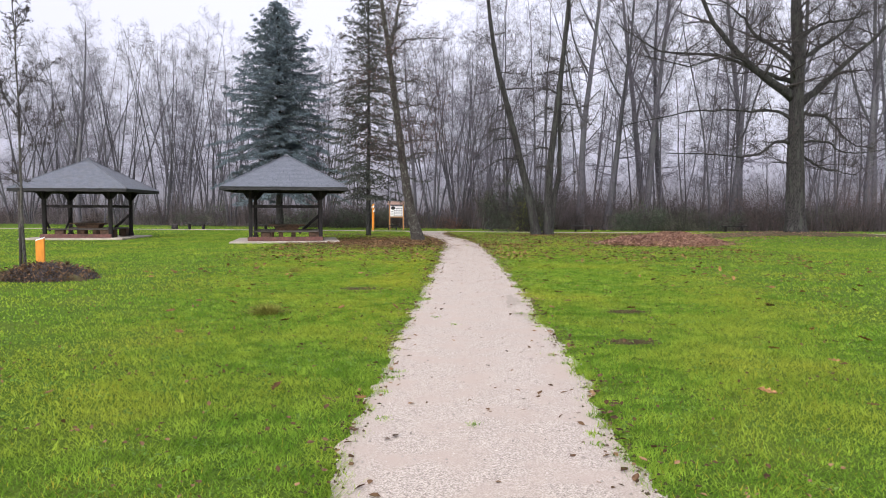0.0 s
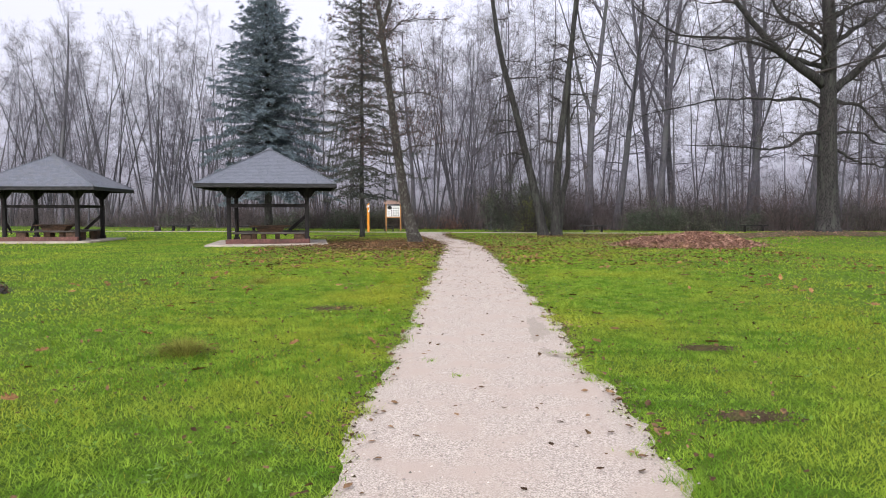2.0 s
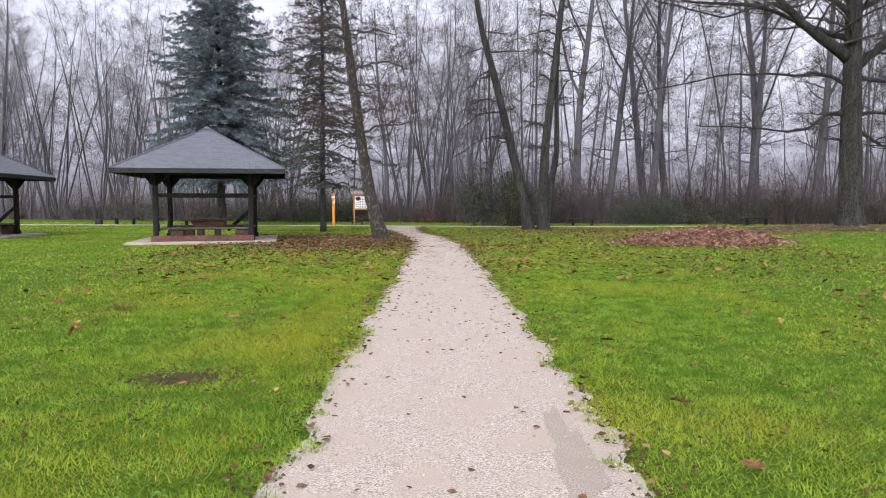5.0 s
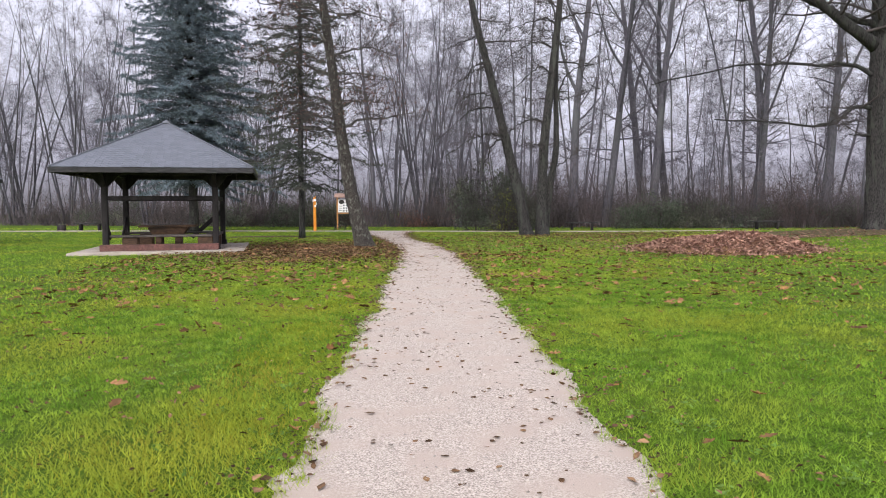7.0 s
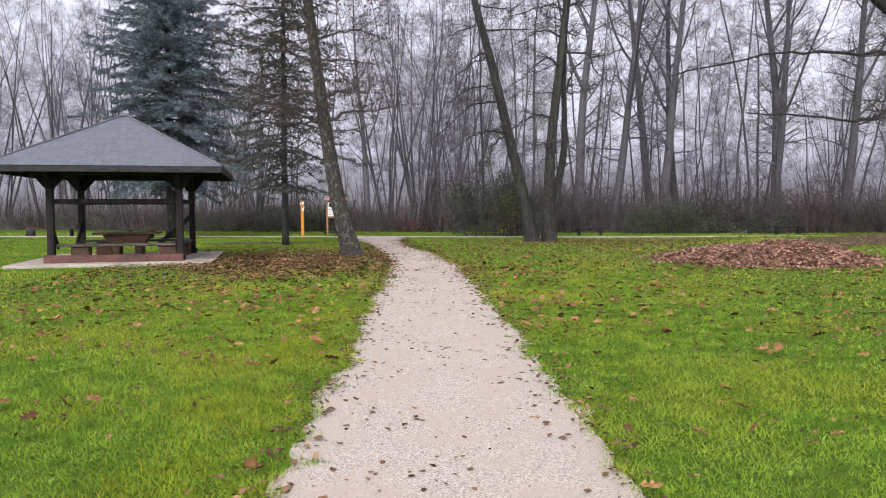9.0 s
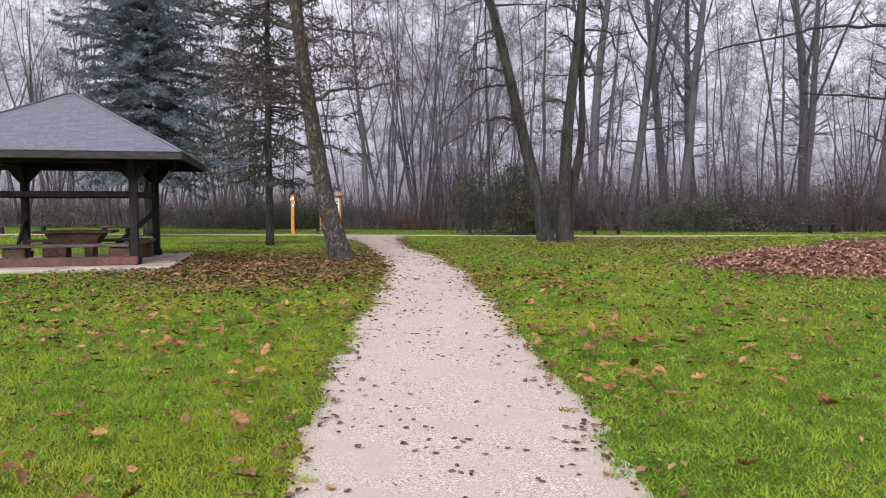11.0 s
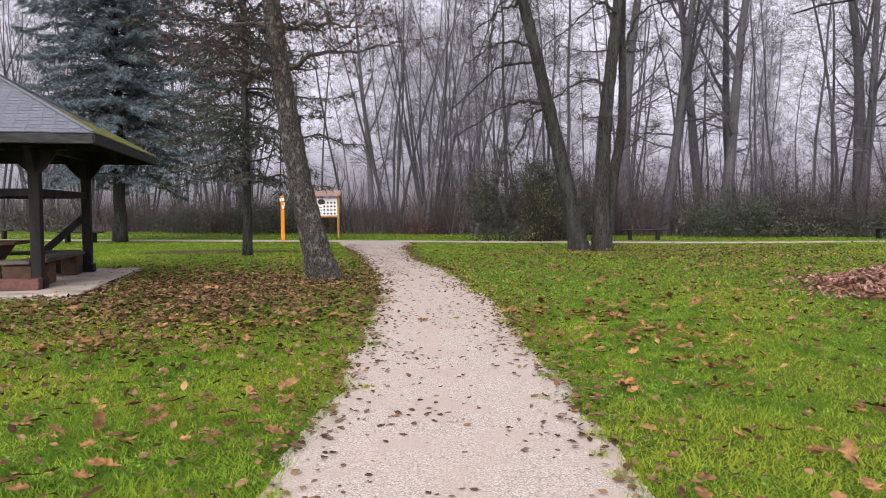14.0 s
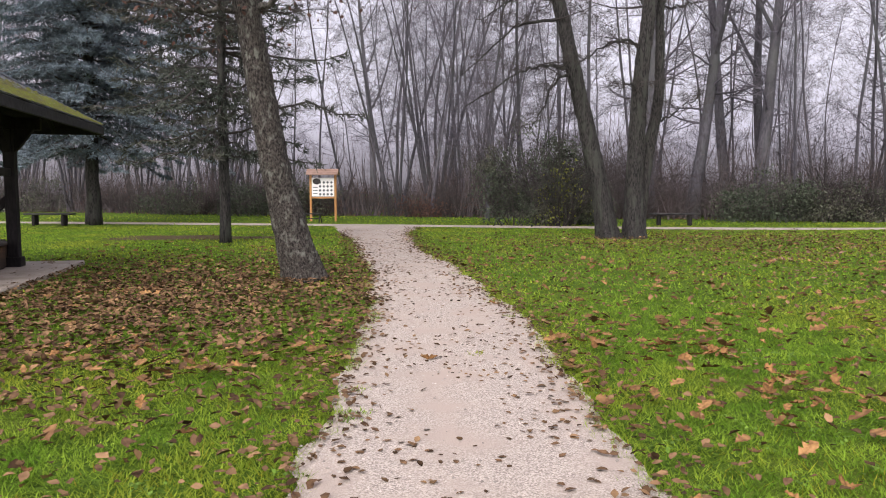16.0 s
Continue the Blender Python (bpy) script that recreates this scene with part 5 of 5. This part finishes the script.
scatter("lawn_specks", 9000, (-5.5, 6.5), (2, 24), 0.036, M_LEAFDARK, "small dark leaf scraps caught in the lawn", 70,
        lambda x, y, g: (g.uniform(0, 1, len(x)) < np.clip(patchy(x, y, 0.8, 3.3) * 2.4 - 0.8, 0.05, 1)) & ~on_path(x, y), 0.03)
scatter("stool_leaves", 30000, (0, 20), (37, 48), 0.06, M_LEAFDARK, "brown leaves round the three-stemmed tree", 66,
        lambda x, y, g: g.uniform(0, 1, len(x)) < 0.8 * np.exp(-((x - 8.5) / 5) ** 2 - ((y - 42.5) / 3) ** 2), 0.03)
scatter("oak_leaves", 9000, (6, 26), (31, 46), 0.10, M_PILE, "reddish leaves strewn between the heap and the oak", 67,
        lambda x, y, g: g.uniform(0, 1, len(x)) < 0.8 * np.exp(-((x - 14.5) / 6) ** 2 - ((y - 36.5) / 3) ** 2), 0.02, True)
scatter("wood_leaves", 12000, (-30, 40), (50, 72), 0.11, M_LEAFDARK, "brown leaf litter at the foot of the wood", 68,
        lambda x, y, g: np.abs(y - wood_edge(x) - 0.6) < g.uniform(0, 2.0, len(x)), 0.01)

# ---- grass blades ----
BARE = [(-1.6, 13.7, 0.34, 0.2), (2.7, 10.6, 0.2, 0.12), (2.15, 8.15, 0.18, 0.1), (-5.8, 45.0, 2.4, 0.8), (-8.6, 15.6, 0.9, 0.65), (19.5, 38.8, 6.0, 3.0), (10.0, 32.8, 2.4, 2.2), (-1.26, 35.6, 0.3, 0.3), (6.4, 44.4, 0.7, 0.5)]


def grass(name, n, xs, ys, hmin, hmax, wide, seed, skip=None, mat=M_GRASS, label="short damp lawn grass with yellowish tufts", over=0.05):
    g = np.random.default_rng(seed)
    x, y = g.uniform(*xs, n), g.uniform(*ys, n)
    k = ~on_path(x, y, -over)
    if skip is not None:
        k &= ~skip(x, y, g)
    for cx, cy, rx, ry in BARE:
        k &= ((x - cx) / rx) ** 2 + ((y - cy) / ry) ** 2 > g.uniform(0.3, 1.3, n)
    for t, half in ((g1, 2.5), (g2, 2.5)):
        m = t.matrix_world
        c, s = m[0][0], m[1][0]
        u, v = (x - m[0][3]) * c + (y - m[1][3]) * s, -(x - m[0][3]) * s + (y - m[1][3]) * c
        k &= ~((np.abs(u) < half - 0.07) & (np.abs(v) < half + 0.06))
    d = ((x + 3.0) / 2.6) ** 2 + ((y - 34.2) / 3.6) ** 2
    k &= g.uniform(0, 1, n) > 0.6 * np.exp(-d)
    x, y = x[k], y[k]
    n = len(x)
    tuft = 0.55 * patchy(x, y, 0.5) + 0.3 * patchy(x, y, 0.17, 3.1) + 0.35 * patchy(x, y, 2.1, 7.7)
    h = g.uniform(hmin, hmax, n) * np.clip(0.35 + 1.1 * tuft, 0.6, 1.7)
    comb = 6.283 * patchy(x, y, 0.35, 5.5)
    w = comb + g.normal(0, 1.9, n)
    bend = g.uniform(0.3, 1.7, n) * h
    b = np.stack([x, y, height(x, y) - 0.012], 1)
    o = np.stack([-np.sin(w), np.cos(w), np.zeros(n)], 1) * (wide * g.uniform(0.6, 1.3, n))[:, None]
    d = np.stack([np.cos(w), np.sin(w), np.zeros(n)], 1)
    tip = b + d * bend[:, None]
    tip[:, 2] += h * g.uniform(0.5, 1.0, n)
    v = np.stack([b - o * 0.8, b + o * 0.8, tip], 1)
    return tagged(part(name, soup(name, v, None, mat), None), label, "grass", kind="stuff")


def inside(x, y, g, x0, x1, y1, soft):
    """Within a stretch of lawn whose borders are scattered over a soft width."""
    q = g.uniform(0, soft, len(x))
    return (x > x0 + q) & (x < x1 - q) & (y < y1 - q)


grass("lawn_grass", 1180000, (-5.6, 6.8), (1.0, 34), 0.024, 0.056, 0.0052, 71, lambda x, y, g: ~inside(x, y, g, -5.6, 6.8, 34, 4.0))
grass("lawn_grass", 400000, (-18, 20), (-6, 54), 0.03, 0.062, 0.016, 72, lambda x, y, g: inside(x, y, g, -5.6, 6.8, 34, 4.0) & (y > 1.5) | ~inside(x, y, g, -18, 20, 54, 5))
grass("lawn_grass", 150000, (-40, 40), (-20, 62), 0.03, 0.07, 0.036, 73, lambda x, y, g: inside(x, y, g, -18, 20, 54, 5) & (y > -5) | (y > wood_edge(x)))
grass("yellow_grass", 170000, (-2.6, 0.2), (9, 31), 0.025, 0.062, 0.004, 74,
      lambda x, y, g: g.uniform(0, 1, len(x)) > np.exp(-((x - edge_left(y) + 0.55) / 0.5) ** 2 - ((y - 19) / 7) ** 2) * (1.5 * patchy(x, y, 0.7)), M_YELLOWGRASS, "yellowed grass along the path edge")

# a ragged fringe of grass hanging over both edges of the path
for lo, hi, seed in ((-1.6, 0.3, 76), (0.4, 2.2, 77)):
    grass("edge_grass", 300000, (lo, hi), (1.5, 47), 0.03, 0.07, 0.0045, seed,
          lambda x, y, g: np.minimum(np.abs(x - edge_left(y)), np.abs(x - edge_right(y))) > g.uniform(0, 0.30, len(x)) * patchy(x, y, 0.3, 6.6) - 0.02, M_GRASS, "ragged fringe of grass along the path edge", 0.14)

# scattered yellowish blades all over the lawn, and rosettes of broad-leaved weeds
grass("yellow_grass", 150000, (-5.6, 6.8), (1.0, 30), 0.03, 0.06, 0.004, 75, lambda x, y, g: g.uniform(0, 1, len(x)) > np.clip(patchy(x, y, 1.1, 2.2) * 1.8 - 0.75, 0.04, 1), M_YELLOWGRASS, "yellowish blades among the lawn grass")
g = np.random.default_rng(93)
n = 3600
x, y = g.uniform(-5, 6, n), g.uniform(2.5, 31, n)
k = ~on_path(x, y, 0.02) & (g.uniform(0, 1, n) < np.clip(patchy(x, y, 0.9, 4.4) * 2.2 - 0.7, 0.05, 1))
x, y = np.repeat(x[k], 8), np.repeat(y[k], 8)
c = np.stack([x + g.normal(0, 0.035, len(x)), y + g.normal(0, 0.035, len(x)), g.uniform(0.015, 0.05, len(x))], 1)
tagged(part("lawn_weeds", leaf_soup("lawn_weeds", c, 0.028, M_WEED, g, flat=0.75), None), "low broad-leaved weeds among the grass", "weeds", kind="stuff")

# tufts creeping into the gravel
g = np.random.default_rng(91)
cx, cy = g.uniform(-0.5, 2.0, 90), g.uniform(3, 34, 90)
side_pick = g.uniform(0, 1, 90)
cx = np.where(side_pick < 0.4, edge_left(cy) + g.uniform(0, 0.2, 90), np.where(side_pick < 0.8, edge_right(cy) - g.uniform(0, 0.2, 90), cx))
cx, cy = np.repeat(cx, 45) + g.normal(0, 0.035, 4050), np.repeat(cy, 45) + g.normal(0, 0.035, 4050)
b = np.stack([cx, cy, np.full(4050, 0.008)], 1)
w = g.uniform(0, 6.283, 4050)
o = np.stack([-np.sin(w), np.cos(w), 0 * w], 1) * 0.004
tip = b + np.stack([np.cos(w) * 0.03, np.sin(w) * 0.03, g.uniform(0.01, 0.035, 4050)], 1)
tagged(part("gravel_tufts", soup("gravel_tufts", np.stack([b - o, b + o, tip], 1), None, M_GRASS), None), "small grass tufts growing in the gravel", "grass", kind="stuff")

# crumbs of dark soil along the path edges and over the bare patches
g = np.random.default_rng(95)
y = g.uniform(2.5, 48, 7000)
x = np.where(g.uniform(0, 1, 7000) < 0.5, edge_left(y) + g.normal(-0.02, 0.06, 7000), edge_right(y) + g.normal(0.02, 0.06, 7000))
k = g.uniform(0, 1, 7000) < np.interp(np.sin(y * 1.7) + np.sin(y * 0.61 + 1), [-1.5, 1.5], [0.1, 1.0])
x, y = x[k], y[k]
for cx, cy, rx, ry in DIRT:
    m = 1100
    w, q = g.uniform(0, 6.283, m), np.abs(g.normal(0, 0.55, m))
    x, y = np.append(x, cx + rx * q * np.cos(w)), np.append(y, cy + ry * q * np.sin(w))
n = len(x)
r = g.uniform(0.004, 0.013, n)
c = np.stack([x, y, np.full(n, 0.008)], 1)
v = np.zeros((n, 5, 3))
for q in range(4):
    w = q * math.pi / 2 + g.uniform(-0.5, 0.5, n)
    v[:, q] = c + np.stack([np.cos(w) * r * 1.3, np.sin(w) * r, np.zeros(n)], 1)
v[:, 4] = c + np.stack([g.normal(0, 0.3, n) * r, g.normal(0, 0.3, n) * r, r * 1.2], 1)
tagged(part("soil_crumbs", soup("soil_crumbs", v, [(0, 1, 4), (1, 2, 4), (2, 3, 4), (3, 0, 4)], M_DIRT), None), "dark crumbs of soil beside the gravel path", "soil", kind="stuff")
scatter("patch_leaves", 9000, (-9, 4), (5, 47), 0.06, M_LEAFDARK, "dead leaves on the bare soil patches", 69,
        lambda x, y, g: np.any([((x - a) / p) ** 2 + ((y - b) / q) ** 2 < 1.4 for a, b, p, q in DIRT], axis=0), 0.0)

# withered tuft left standing in the lawn
for cx, cy, m in ((-2.55, 10.4, 1100), (-3.6, 17.5, 300)):
    w, q = g.uniform(0, 6.283, m), np.abs(g.normal(0, 0.17, m))
    b = np.stack([cx + q * np.cos(w), cy + q * np.sin(w), np.zeros(m)], 1)
    o = np.stack([-np.sin(w), np.cos(w), 0 * w], 1) * 0.004
    tip = b + np.stack([np.cos(w) * 0.12 + g.normal(0, 0.05, m), np.sin(w) * 0.12 + g.normal(0, 0.05, m), g.uniform(0.04, 0.2, m) * np.exp(-(q / 0.3) ** 2)], 1)
    tagged(part("withered_tuft", soup("withered_tuft", np.stack([b - o, b + o, tip], 1), None, M_DRYGRASS), None), "withered brownish grass tuft in the lawn", "grass tuft", kind="stuff")

# loose stones on the path
g = np.random.default_rng(81)
n = 26000
x, y = g.uniform(-1.2, 2.2, n), 2.5 + 40 * g.uniform(0, 1, n)
d = np.minimum(x - edge_left(y), edge_right(y) - x)
k = (d > 0.0) & (g.uniform(0, 1, n) < 0.35 + 0.65 * np.exp(-np.abs(d) / 0.12))
x, y = x[k], y[k]
n = len(x)
r = g.uniform(0.004, 0.011, n)
c = np.stack([x, y, np.full(n, 0.013)], 1)
v = np.zeros((n, 5, 3))
for q in range(4):
    w = q * math.pi / 2 + g.uniform(-0.4, 0.4, n)
    v[:, q] = c + np.stack([np.cos(w) * r * 1.2, np.sin(w) * r, np.zeros(n)], 1)
v[:, 4] = c + np.stack([g.normal(0, 0.2, n) * r, g.normal(0, 0.2, n) * r, r * 1.1], 1)
tagged(part("loose_stones", soup("loose_stones", v, [(0, 1, 4), (1, 2, 4), (2, 3, 4), (3, 0, 4)], M_PEBBLE), None), "small pale stones on the gravel path", "gravel", kind="stuff")


# ---- single oak leaves near the walk ----
def oak_leaf(seed):
    """A curled leaf with rounded lobes along a bent midrib."""
    r = random.Random(seed)
    s = Shape()
    curl, twist = r.uniform(2, 7), r.uniform(-2.5, 2.5)
    half = ((-0.085, 0.003), (-0.055, 0.014), (-0.045, 0.026), (-0.033, 0.018), (-0.018, 0.036), (-0.002, 0.040), (0.008, 0.022), (0.028, 0.044), (0.044, 0.040), (0.050, 0.020), (0.068, 0.024), (0.080, 0.010))
    m = len(half)
    for y, w in half:
        for x in (-w * r.uniform(0.75, 1.15), 0.0, w * r.uniform(0.75, 1.15)):
            s.v.append((x, y, curl * y * y * 0.8 + abs(x) * r.uniform(0.2, 0.7) + twist * x * y * 3))
    for k in range(m - 1):
        a = 3 * k
        s.f += [(a, a + 1, a + 4, a + 3), (a + 1, a + 2, a + 5, a + 4)]
    return s.mesh("leaf", M_LEAFPIECE)


leaf_kinds = [oak_leaf(k) for k in range(6)]
litter = thing("strewn_oak_leaves", 0, 0, 0, 0, "curled orange brown oak leaves strewn over grass and path", "fallen leaves", kind="stuff")
r = random.Random(17)
made = 0
clumps = [(r.gauss(3.1, 0.6), r.uniform(26.5, 31)) for _ in range(16)] + [(r.uniform(-3.4, -0.6), r.uniform(20, 31)) for _ in range(12)]
while made < 295:
    x, y = r.uniform(-3.6, 4.8), 2.5 + 31 * r.random() ** 0.4
    if r.random() < 0.65:
        x, y = r.choice(clumps)
        x, y = x + r.gauss(0, 0.16), y + r.gauss(0, 0.16)
    if r.random() < 0.9 and bool(on_path(np.array([x]), np.array([y]))[0]):
        continue
    q = part("leaf", leaf_kinds[r.randrange(6)], None, litter)
    sc = r.uniform(0.45, 0.95)
    q.matrix_local = pose(x, y, 0.035 if not bool(on_path(np.array([x]), np.array([y]))[0]) else 0.018, r.uniform(-22, 22), r.uniform(-22, 22), r.uniform(0, 360)) @ Matrix.Scale(sc, 4)
    made += 1
